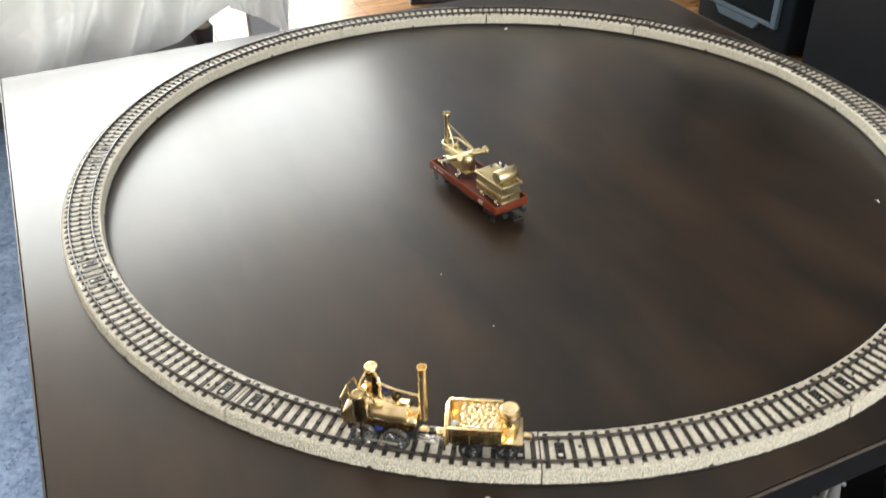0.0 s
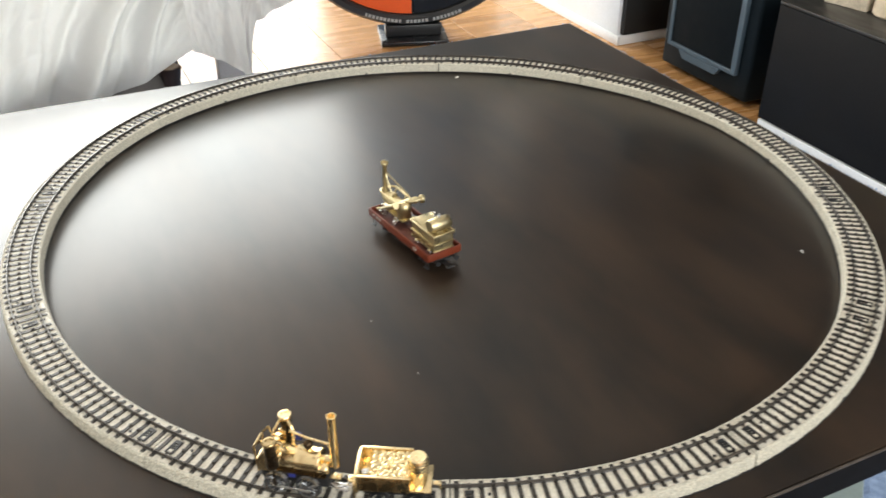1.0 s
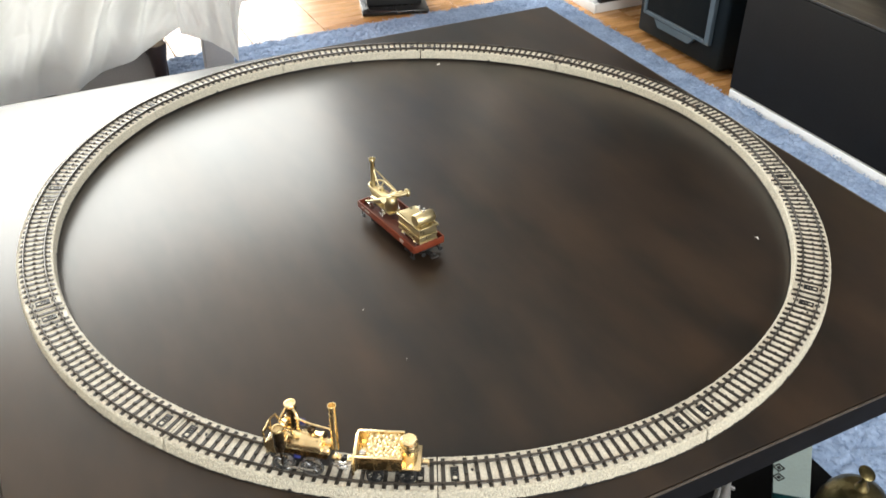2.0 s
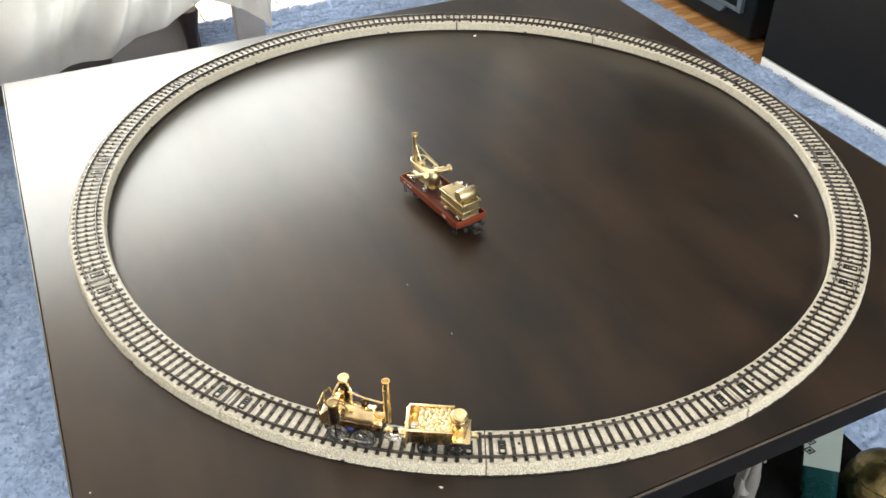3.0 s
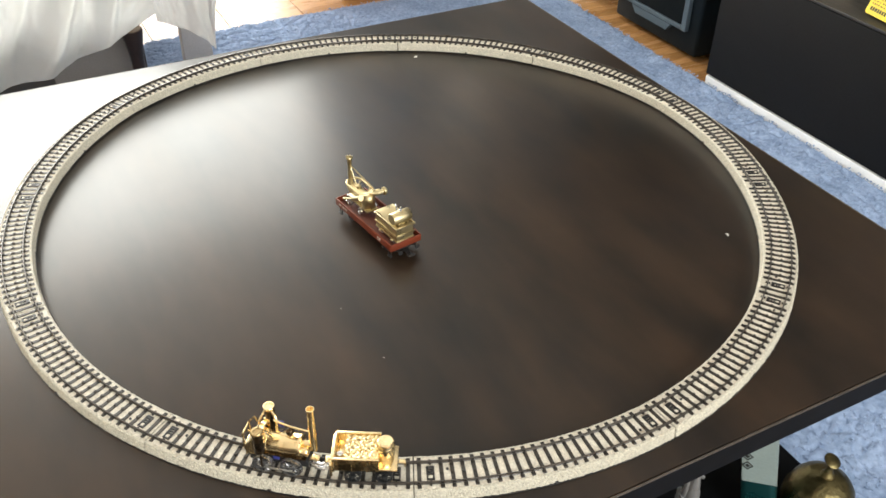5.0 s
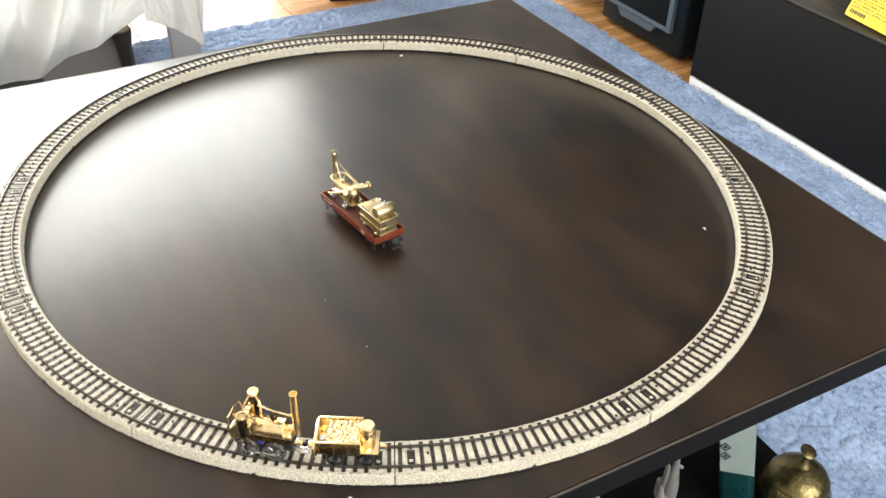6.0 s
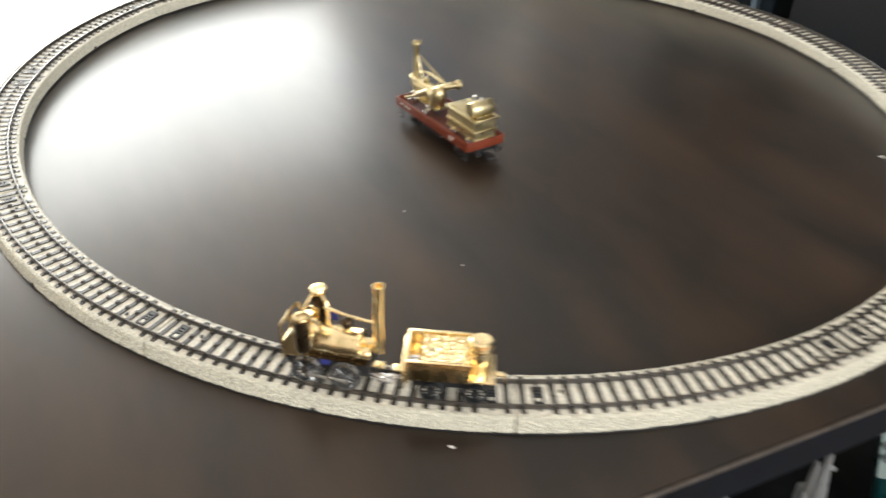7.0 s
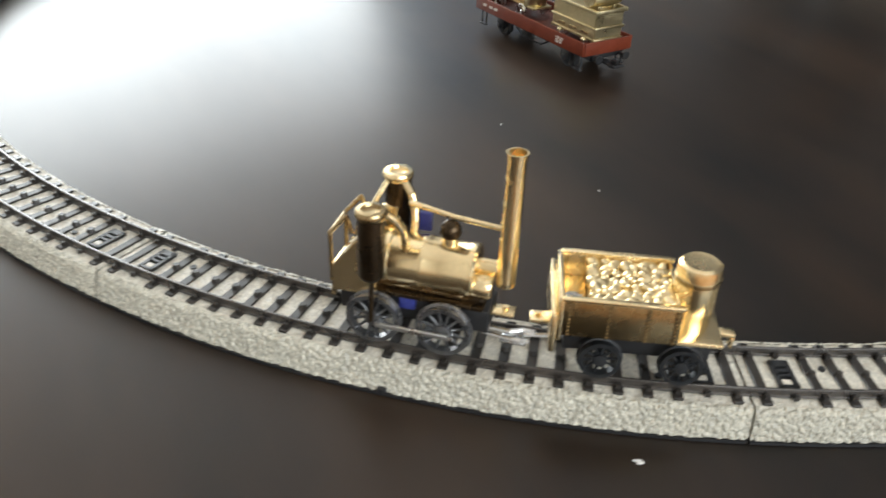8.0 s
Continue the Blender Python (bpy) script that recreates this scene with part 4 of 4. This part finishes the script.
        mm("piston_rod", rod(B(), (-9.4, y, 19.0), (-9.2, y, 32.8), 0.7), BRONZE, lo)
        mm("bracket", box(B(), -12.5, -8.2, *sorted((sd * 7.0, sd * 8.4)), 33, 44, 0.4), GOLD, lo)
        # arched yoke from the cylinder over the boiler
        yk = B()
        pts = [Vector((-8.6, y * 0.86, 51.2)), Vector((-6.6, y * 0.78, 50.6)), Vector((-4.4, y * 0.66, 48.4)), Vector((-2.9, y * 0.54, 45.2)), Vector((-2.4, y * 0.44, 42.0)), Vector((-2.4, y * 0.36, 39.0))]
        for a, b in zip(pts, pts[1:]):
            rod(yk, a, b, 1.15, seg=10)
        tube(yk, [Vector((-11.5, y * 0.8, 50.5)), Vector((-14.0, y * 0.55, 45.5)), Vector((-15.5, y * 0.4, 41.0))], 0.8, 8)
        mm("yoke", yk, GOLD, lo, "curved gold bracket over the boiler")
    dm = B()
    lathe(dm, [(0, 39), (2.0, 39), (1.7, 40.2), (1.7, 41.8), (2.5, 42.3), (2.9, 43.6), (2.6, 45.2), (1.6, 46.4), (0, 46.8)], Matrix.Translation((8.4, 0, 0)), 22)
    mm("dome", dm, BRONZE, lo, "small dark dome on the boiler")
    mm("collar", rod(B(), (8.4, 0, 38.6), (8.4, 0, 42.0), 2.3, 2.0, 18), GOLD, lo)
    mm("steam_pipe", tube(B(), [Vector((-3.8, 4.2, 47.6)), Vector((2, 2.5, 47.7)), Vector((9, 1, 47.4)), Vector((22, 0, 46.9))], 0.75, 10), GOLD, lo, "thin gold steam pipe to the chimney")
    for y in (-5.8, 5.8):
        hr = B()
        tube(hr, [Vector((-22.3, y, 26)), Vector((-22.6, y, 40.5)), Vector((-18.0, y, 46.2)), Vector((-16.4, y, 41.5))], 0.6, 8)
        mm("handrail", hr, GOLD_DARK, lo, "bent gold handrail")
    mm("handrail", tube(B(), [Vector((-22.6, -5.8, 40.5)), Vector((-22.6, 5.8, 40.5))], 0.5, 8), GOLD_DARK, lo)
    mm("coil_cover", box(B(), -3.4, 1.4, 6.9, 8.6, 38.0, 43.6, 0.6), BLUEPL, lo, "blue plastic block behind the boiler")
    cpl = B()
    box(cpl, 20, 27.2, -2.4, 2.4, 21.6, 22.6, 0.4)
    rod(cpl, (24.5, 0, 22.4), (24.5, 0, 23.6), 0.9)
    mm("drawbar", cpl, GOLD, lo)
    hk = B()
    tube(hk, [Vector((18, 0, 16.0)), Vector((26, 0, 15.6)), Vector((29.5, 1.8, 15.6)), Vector((33, 1.2, 15.8))], 0.8, 8)
    tube(hk, [Vector((18, -1.6, 15.2)), Vector((27, -2.4, 15.0)), Vector((32, -2.2, 15.0))], 0.6, 8)
    box(hk, 24, 31, -3.0, 3.0, 13.6, 14.4, 0.3)
    mm("coupling", hk, STEEL, lo, "bright wire coupling")
    return lo


def tender():
    te = thing("toy_tender", at_angle(radians(-94.69), RC - 0.0008, 0.0022), "gold plated toy tender with a coal load and barrel", "tender")
    top = RAILTOP * 1000 - 2.2
    for k, x in enumerate((-10.4, 10.4)):
        for sd in (-1, 1):
            m = Matrix.Translation((x, sd * 8.6, top + 5.5)) @ Matrix.Rotation(0 if sd < 0 else math.pi, 4, "Z") @ Matrix.Rotation(0.5 + k, 4, "Y")
            spoked_wheel(te, 5.5, 2.4, 10, 1.8, 1.1, m, DULLWHEEL, "dull black spoked wheel")
        mm("axle", rod(B(), (x, -8, top + 5.5), (x, 8, top + 5.5), 1.0), WHEEL, te)
    mm("underframe", box(B(), -20, 18, -5, 5, 16.4, 23.9, 0.5), BLACKPL, te)
    mm("floor_plate", box(B(), -22.6, 19.4, -10.6, 10.6, 24.6, 25.9, 0.4), GOLD, te)
    for sd in (-1, 1):
        s = B()
        box(s, -21.4, 7.6, *sorted((sd * 11.9, sd * 10.7)), 25.6, 36.1, 0.3)
        # plate facing the camera is darker gold, its shade put into the colour
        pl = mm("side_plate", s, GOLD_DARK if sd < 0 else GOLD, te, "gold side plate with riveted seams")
        for x in (-20.0, -10.2, -0.6, 6.4):
            st = B()
            box(st, x - 0.55, x + 0.55, *sorted((sd * 12.15, sd * 11.85)), 25.8, 35.8)
            for i in range(9):
                ball(st, (x, sd * 12.2, 26.3 + i * 1.15), 0.34, 1)
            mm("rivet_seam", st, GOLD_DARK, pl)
        r = B()
        box(r, -21.8, 8.0, *sorted((sd * 12.3, sd * 10.4)), 36.1, 37.0, 0.3)
        mm("top_rail", r, GOLD, te, "bright gold rim")
    mm("end_plate", box(B(), -22.8, -21.45, -12.0, 12.0, 24.0, 36.8, 0.3), GOLD, te)
    mm("buffer_plate", box(B(), -24.4, -22.9, -13.6, 13.6, 21.4, 32.6, 0.4), GOLD, te, "wide bright gold plate across the front")
    mm("bulkhead", box(B(), 6.3, 7.5, -10.6, 10.6, 25.95, 35.9, 0.3), GOLD, te)
    co = B()
    rr = random.Random(9)
    box(co, -14.8, 6.2, -10.6, 10.6, 30, 34.3, 0.2)
    load = mm("coal_load", co, COAL, te, "gilded lumps of coal", smooth=15)
    lumps = []
    for k in range(4):
        lb = bmesh.new()
        bmesh.ops.create_icosphere(lb, subdivisions=2, radius=1.75)
        for v in lb.verts:
            v.co *= 1 + rr.uniform(-0.13, 0.13)
        bmesh.ops.transform(lb, matrix=MM, verts=lb.verts[:])
        lumps.append(mesh_of("coal_lump", lb, COAL, 50))
    for i in range(8):
        for j in range(8):
            x, y = -13.2 + i * 2.6 + rr.uniform(-0.7, 0.7), -9.2 + j * 2.6 + rr.uniform(-0.7, 0.7)
            o = new("coal_lump", lumps[rr.randrange(4)])
            o.parent = load
            sc_ = rr.uniform(0.8, 1.2)
            o.matrix_basis = Matrix.LocRotScale((x * 0.001, y * 0.001, (34.5 + rr.uniform(-0.2, 0.9)) * 0.001), Euler((rr.uniform(-0.5, 0.5), rr.uniform(-0.5, 0.5), rr.uniform(0, 6))), (1.25 * sc_, 0.95 * sc_, 0.75 * sc_))
    mm("well", box(B(), -21.3, -15.0, -10.6, 10.6, 28.6, 29.6, 0.2), GOLD, te)
    sc = B()
    lathe(sc, [(0, 29.6), (2.6, 29.6), (2.6, 30.6), (2.0, 31.3), (0, 31.4)], Matrix.Translation((-18.8, -2, 0)), 18)
    box(sc, -21.2, -16.4, -2.35, -1.65, 31.2, 31.7)
    mm("screw", sc, STEEL, te, "steel slotted screw head")
    br = B()
    lathe(br, [(0, 24.7), (4.8, 24.7), (5.1, 25.5), (5.1, 29.5), (5.6, 30.2), (5.7, 41.2), (5.4, 42.6), (4.6, 43.2), (2.8, 43.0), (0, 43.1)], Matrix.Translation((11.6, -1.5, 0)) @ Matrix.Scale(1.03, 4, (0, 0, 1)), 32)
    mm("barrel", br, GOLD, te, "upright gold water barrel")
    hp = B()
    lathe(hp, [(5.72, 39.4), (5.9, 39.6), (5.9, 40.6), (5.72, 40.8)], Matrix.Translation((11.6, -1.5, 0)), 32)
    mm("barrel_hoop", hp, GOLD_DARK, te)
    dr = B()
    box(dr, -29.0, -22.85, -2.4, 2.4, 21.8, 22.9, 0.4)
    rod(dr, (-27, 0, 22.8), (-27, 0, 23.9), 0.8)
    mm("drawbar", dr, GOLD, te)
    hk = B()
    box(hk, 19.5, 24.4, -1.6, 1.6, 22.0, 23.2, 0.3)
    box(hk, 23.2, 24.4, -1.6, 1.6, 18.6, 21.9, 0.3)
    mm("rear_hook", hk, GOLD, te)
    cp = B()
    tube(cp, [Vector((-30, 0.8, 15.2)), Vector((-24, 0, 16.4)), Vector((-18, 0, 16.8))], 0.8, 8)
    mm("coupling", cp, STEEL, te)
    return te


locomotive()
tender()

# ---------------------------------------------------------------- wagon with its brass load
WAG = Matrix.Translation((-0.0255, -0.0640, 0)) @ Matrix.Rotation(radians(-56.7), 4, "Z")


def wagon():
    wa = thing("toy_wagon", WAG, "red-brown low-sided toy goods wagon standing on the table", "wagon")
    for x in (-29, 29):
        for sd in (-1, 1):
            w = B()
            wheel_mesh(w, 5.2, 2.4, 1.6, 1.0, True)
            bmesh.ops.transform(w, matrix=Matrix.Translation((x, sd * 8.4, 5.7)) @ Matrix.Rotation(0 if sd < 0 else math.pi, 4, "Z"), verts=w.verts[:])
            mm("wheel", w, BLACKPL, wa)
            a = B()
            box(a, x - 2.6, x + 2.6, *sorted((sd * 10.4, sd * 12.0)), 4.0, 10.4, 0.4)
            box(a, x - 6.0, x + 6.0, *sorted((sd * 10.6, sd * 11.8)), 9.0, 10.2, 0.3)
            mm("axle_guard", a, BLACKPL, wa)
        mm("axle", rod(B(), (x, -8, 5.7), (x, 8, 5.7), 0.9), STEEL, wa)
    for x in (-29, 29):
        for sd in (-1, 1):
            bs = B()
            for k in (-1, 1):
                box(bs, x + k * 6.0 - 0.7, x + k * 6.0 + 0.7, *sorted((sd * 7.4, sd * 9.4)), 3.6, 9.1, 0.2)
            mm("brake_shoe", bs, BLACKPL, wa)
            ab = B()
            box(ab, x - 1.5, x + 1.5, *sorted((sd * 12.05, sd * 13.3)), 4.6, 7.2, 0.4)
            mm("axle_box", ab, DULLWHEEL, wa, "dull grey axle box")
    for x in (-42, 42):
        for sd in (-1, 1):
            stp = B()
            for k in (-2, 2):
                box(stp, x + k - 0.3, x + k + 0.3, *sorted((sd * 13.6, sd * 14.2)), 4.2, 12.3)
            box(stp, x - 3.0, x + 3.0, *sorted((sd * 13.2, sd * 15.4)), 3.6, 4.15, 0.1)
            mm("step_iron", stp, BLACKPL, wa)
    fr = B()
    for y in (-10.2, 10.2):
        box(fr, -46, 46, y - 1.0, y + 1.0, 9.2, 12.4, 0.2)
    for x in (-45.5, -18, 0, 18, 45.5):
        box(fr, x - 0.9, x + 0.9, -9.1, 9.1, 9.2, 12.2, 0.2)
    mm("underframe", fr, BLACKPL, wa, "black wagon underframe")
    for y in (-11.6, 11.6):
        mm("brake_rigging", tube(B(), [Vector((-14, y, 9.3)), Vector((-8, y, 6.2)), Vector((8, y, 6.2)), Vector((14, y, 9.3))], 0.5, 6), BLACKPL, wa)
    mm("deck", box(B(), -46.4, 46.4, -15.3, 15.3, 12.5, 13.7, 0.2), WAGON_IN, wa)
    for y in (-15.9, 15.9):
        sdp = mm("side_board", box(B(), -47.5, 47.5, y - 0.6, y + 0.6, 12.0, 19.0, 0.25), WAGON, wa)
        if y < 0:
            pr = B()
            for z, ws in ((16.6, (3.0, 2.0)), (15.4, (2.0, 2.6)), (14.2, (2.4, 1.6))):
                x = 25.5
                for w in ws:
                    box(pr, x, x + w, y - 0.75, y - 0.55, z - 0.35, z + 0.35)
                    x += w + 0.7
            tagged(mm("print", pr, PALEPRINT, sdp, "small pale printed marks", smooth=0), kind="stuff")
            for x in (-40.5, -34.5, -30):
                mm("print_bar", box(B(), x, x + 3.2, y - 0.75, y - 0.55, 15.0, 16.4), PALEPRINT, sdp, smooth=0)
    for x in (-47.2, 47.2):
        mm("end_board", box(B(), x - 0.6, x + 0.6, -15.2, 15.2, 12.0, 18.8, 0.25), WAGON, wa)
        s = 1 if x > 0 else -1
        for y in (-9.0, 9.0):
            bf = B()
            rod(bf, (x + s * 0.6, y, 10.8), (x + s * 4.6, y, 10.8), 1.0)
            rod(bf, (x + s * 4.6, y, 10.8), (x + s * 5.4, y, 10.8), 2.3, 2.1, 16)
            mm("buffer", bf, BLACKPL, wa, "black round buffer")
        ck = B()
        box(ck, *sorted((x - s * 2, x + s * 7.5)), -2.2, 2.2, 6.8, 8.0, 0.3)
        tube(ck, [Vector((x + s * 7, -3.2, 7.4)), Vector((x + s * 10, -3.2, 7.8)), Vector((x + s * 10, 3.2, 7.8)), Vector((x + s * 7, 3.2, 7.4))], 0.7, 8)
        box(ck, *sorted((x + s * 5, x + s * 9)), -0.8, 0.8, 8.1, 10.0, 0.2)
        mm("coupler", ck, BLACKPL, wa, "black hook coupler")
    return wa


def brass_engine():
    """Small early engine with a tall chimney, lying loaded on the wagon."""
    en = thing("brass_engine", WAG @ Matrix.Translation((-0.026, 0.0, 0.0137)), "small matt brass model steam engine loaded on the wagon", "model engine")
    mm("frame", box(B(), -18, 19, -6.2, 6.2, 5.8, 7.2, 0.3), BRASS, en)
    for x, r in ((-10.5, 5.4), (9.5, 3.4)):
        for sd in (-1, 1):
            w = B()
            wheel_mesh(w, r, 1.6, 1.2, 0.8, True)
            bmesh.ops.transform(w, matrix=Matrix.Translation((x, sd * 8.2, r * 1.09 + 0.05)) @ Matrix.Rotation(0 if sd < 0 else math.pi, 4, "Z"), verts=w.verts[:])
            mm("wheel", w, STEEL, en, "bright metal wheel")
    bl = B()
    lathe(bl, [(0, 0), (5.6, 0), (5.9, 0.4), (5.9, 2), (5.6, 2.3), (5.6, 20), (5.9, 20.3), (5.9, 22), (0, 22.2)], Matrix.Translation((-14, 0, 14.5)) @ Matrix.Rotation(radians(90), 4, "Y"), 32)
    mm("boiler", bl, BRASS, en, "matt brass boiler")
    fb = B()
    lathe(fb, [(0, 6.0), (5.8, 6.0), (6.3, 6.8), (6.3, 16.5), (5.6, 19.6), (3.6, 21.6), (0, 22.2)], Matrix.Translation((11.8, 0, 0)), 28)
    mm("firebox", fb, BRASS, en)
    ch = B()
    lathe(ch, [(0, 14), (3.4, 14), (3.6, 16), (2.7, 21), (2.1, 25), (1.9, 44.5), (2.6, 45.5), (2.9, 46.6), (2.2, 48.0), (2.0, 45.6), (0, 45)], Matrix.Translation((-16.6, -1.5, 0)), 20)
    cm = mm("chimney", ch, BRASS, en, "tall brass chimney with a crown")
    cr = B()
    for i in range(8):
        a = i * math.pi / 4
        rod(cr, (-16.6 + 2.5 * math.cos(a), -1.5 + 2.5 * math.sin(a), 46.5), (-16.6 + 3.1 * math.cos(a), -1.5 + 3.1 * math.sin(a), 49.0), 0.7, 0.2, 6)
    mm("crown", cr, BRASS, cm)
    for end in ((-7.7, -0.6, 21.8), (6.8, 8.6, 22.3)):
        mm("stay", tube(B(), [Vector((-16.4, -1.5, 39.5)), Vector(end)], 0.6, 8), BRASS, en, "slanting brass stay rod")
    # flat oval rail round the boiler
    ov = B()
    pts = [Vector((11.0, -7.4, 22.0))]
    for i in range(13):
        a = -math.pi / 2 - math.pi * i / 12
        pts.append(Vector((-11.5 + 7.6 * math.cos(a), 7.9 * math.sin(a), 22.3)))
    pts += [Vector((11.0, 7.4, 22.0)), Vector((13.0, 0.0, 21.6)), pts[0]]
    tube(ov, pts, 0.95, 8)
    mm("oval_rail", ov, BRASS, en, "flat oval brass rail round the boiler")
    for x, y in ((-12, -7.6), (4, -7.6), (-12, 7.6), (4, 7.6)):
        mm("bracket", tube(B(), [Vector((x, y, 22.0)), Vector((x, y * 0.6, 18.2))], 0.7, 6), BRASS, en)
    for sd in (-1, 1):
        cy = B()
        rod(cy, (14.0, sd * 9.6, 21.4), (1.0, sd * 9.6, 14.0), 2.5, 2.5, 20)
        rod(cy, (14.6, sd * 9.6, 21.8), (13.9, sd * 9.6, 21.4), 2.9, 2.9, 20)
        c = mm("cylinder", cy, BRASS, en, "slanting brass cylinder")
        pr = B()
        rod(pr, (1.0, sd * 9.6, 14.0), (-15.5, sd * 9.6, 4.8), 0.85, 0.85, 8)
        box(pr, -18.2, -14.6, sd * 9.6 - 0.8, sd * 9.6 + 0.8, 3.4, 5.6, 0.3)
        mm("piston_rod", pr, BRASS, c)
    dm = B()
    tube(dm, [Vector((11.0, 0.0, 20.4)), Vector((15.5, 3.0, 22.6)), Vector((17.6, 6.5, 22.9)), Vector((17.8, 12.8, 22.9))], 2.1, 14)
    lathe(dm, [(0, 0), (2.6, 0), (3.7, 0.6), (3.9, 1.6), (3.6, 2.8), (2.6, 3.6), (0, 3.9)], Matrix.Translation((17.8, 12.6, 22.9)) @ Matrix.Rotation(radians(-90), 4, "X"), 22)
    mm("steam_elbow", dm, BRASS, en, "bent brass steam pipe with a round flange")
    v = B()
    lathe(v, [(0, 19.6), (2.4, 19.6), (2.4, 22.4), (1.2, 23.4), (0, 23.5)], Matrix.Translation((-4, 0, 0)), 16)
    mm("valve", v, BRASS, en)


def brass_tender():
    te = thing("brass_tender", WAG @ Matrix.Translation((0.0295, 0.0, 0.0137)), "small matt brass model tender with a cask, loaded on the wagon", "model tender")
    for x in (-9.5, 9.5):
        for sd in (-1, 1):
            w = B()
            wheel_mesh(w, 3.2, 1.6, 1.0, 0.7, True)
            bmesh.ops.transform(w, matrix=Matrix.Translation((x, sd * 7.6, 3.55)) @ Matrix.Rotation(0 if sd < 0 else math.pi, 4, "Z"), verts=w.verts[:])
            mm("wheel", w, STEEL, te, "bright metal wheel")
    mm("frame", box(B(), -17.5, 17.5, -9.4, 9.4, 4.4, 6.0, 0.3), BRASS, te)
    sb = B()
    for x in (-9.5, 9.5):
        for sd in (-1, 1):
            ball(sb, (x, sd * 9.8, 4.2), 1.3, 2)
    mm("axle_box", sb, BRASS, te)
    b = B()
    prism(b, [(-16.8, 6.1), (-16.8, 18.6), (16.8, 18.6), (16.8, 6.1)], -9.2, 9.2)
    bmesh.ops.bevel(b, geom=b.edges[:], offset=0.4, segments=2, affect="EDGES")
    mm("body", b, BRASS, te, "brass tender box")
    r = B()
    for bx in ((-18.2, 18.2, -10.6, -9.0), (-18.2, 18.2, 9.0, 10.6), (-18.2, -16.4, -8.9, 8.9), (16.4, 18.2, -8.9, 8.9)):
        box(r, *bx, 18.7, 20.8, 0.4)
    mm("rim", r, BRASS, te, "flared brass rim")
    lg = B()
    for bx in ((-17.6, 17.6, -10.0, -9.25), (-17.6, 17.6, 9.25, 10.0), (-17.6, -16.85, -9.2, 9.2), (16.85, 17.6, -9.2, 9.2)):
        box(lg, *bx, 10.6, 12.0, 0.3)
    mm("ledge", lg, BRASS, te, "brass ledge round the tender box")
    p = B()
    for x in (-9, 0, 9):
        for sd in (-1, 1):
            box(p, x - 2.8, x + 2.8, *sorted((sd * 9.2, sd * 9.6)), 7.4, 8.6, 0.1)
    mm("side_bar", p, GOLD_DARK, te)
    ck = B()
    lathe(ck, [(0, -9.6), (4.9, -9.6), (5.4, -9.0), (5.9, -3), (6.0, 0), (5.9, 3), (5.4, 9.0), (4.9, 9.6), (0, 9.6)], Matrix.Translation((9.8, 0, 26.2)) @ Matrix.Rotation(radians(90), 4, "X"), 30)
    cask = mm("cask", ck, BRASS, te, "brass water cask lying across the tender")
    cr = B()
    for y in (-5, 5):
        box(cr, 5.6, 14.0, y - 0.8, y + 0.8, 18.65, 21.6, 0.2)
    mm("cradle", cr, BRASS, te)
    bg = B()
    lathe(bg, [(0, 32.0), (1.4, 32.0), (1.4, 34.0), (0, 34.2)], Matrix.Translation((9.8, 0, 0)), 12)
    mm("bung", bg, STEEL, cask)
    lv = B()
    tube(lv, [Vector((-2, 3.5, 18.7)), Vector((-1, 3.5, 25.5)), Vector((-4, 4.8, 28.2))], 0.8, 8)
    tube(lv, [Vector((1.5, 5.8, 18.7)), Vector((2.0, 5.8, 29.6))], 1.0, 8)
    ball(lv, (-4, 4.8, 28.2), 1.4, 2)
    mm("pump_lever", lv, STEEL, te, "bright pump levers")
    ld = B()
    prism(ld, [(-16, 18.65), (-16, 21.0), (-10, 21.6), (-2, 19.6), (1, 18.65)], -8.6, 8.6)
    mm("load", ld, BRASS, te)


wagon()
brass_engine()
brass_tender()

# ---------------------------------------------------------------- laminate floor
fl = solid("floor", box(B(), U0 - 0.16, U1 + 0.16, V0 - 0.16, V1 + 0.16, FLOOR - 0.08, FLOOR - 0.006), WOOD, ROOM, "honey coloured laminate floor", "floor", kind="structure", smooth=0)
pk = None
w, ln = 0.192, 1.28
rows = int((U1 - U0) / w) + 1
for i in range(rows):
    u0, u1 = U0 + w * i, min(U0 + w * (i + 1), U1)
    y0 = V0 - (i * 0.47) % ln
    while y0 < V1 - 0.01:
        a0, a1 = max(y0, V0), min(y0 + ln, V1)
        y0 += ln
        if a1 - a0 < 0.02 or u1 - u0 < 0.02:
            continue
        m = Matrix.LocRotScale(((u0 + u1) / 2, (a0 + a1) / 2, FLOOR), None, ((u1 - u0) / w, (a1 - a0) / ln, 1))
        if pk is None:
            pk = part("plank", box(B(), -w / 2 + 0.0006, w / 2 - 0.0006, -ln / 2 + 0.0006, ln / 2 - 0.0006, -0.0058, 0.0, 0.0006, 1), WOOD, fl)
            pk.matrix_basis = m
        else:
            again(pk, m, fl)
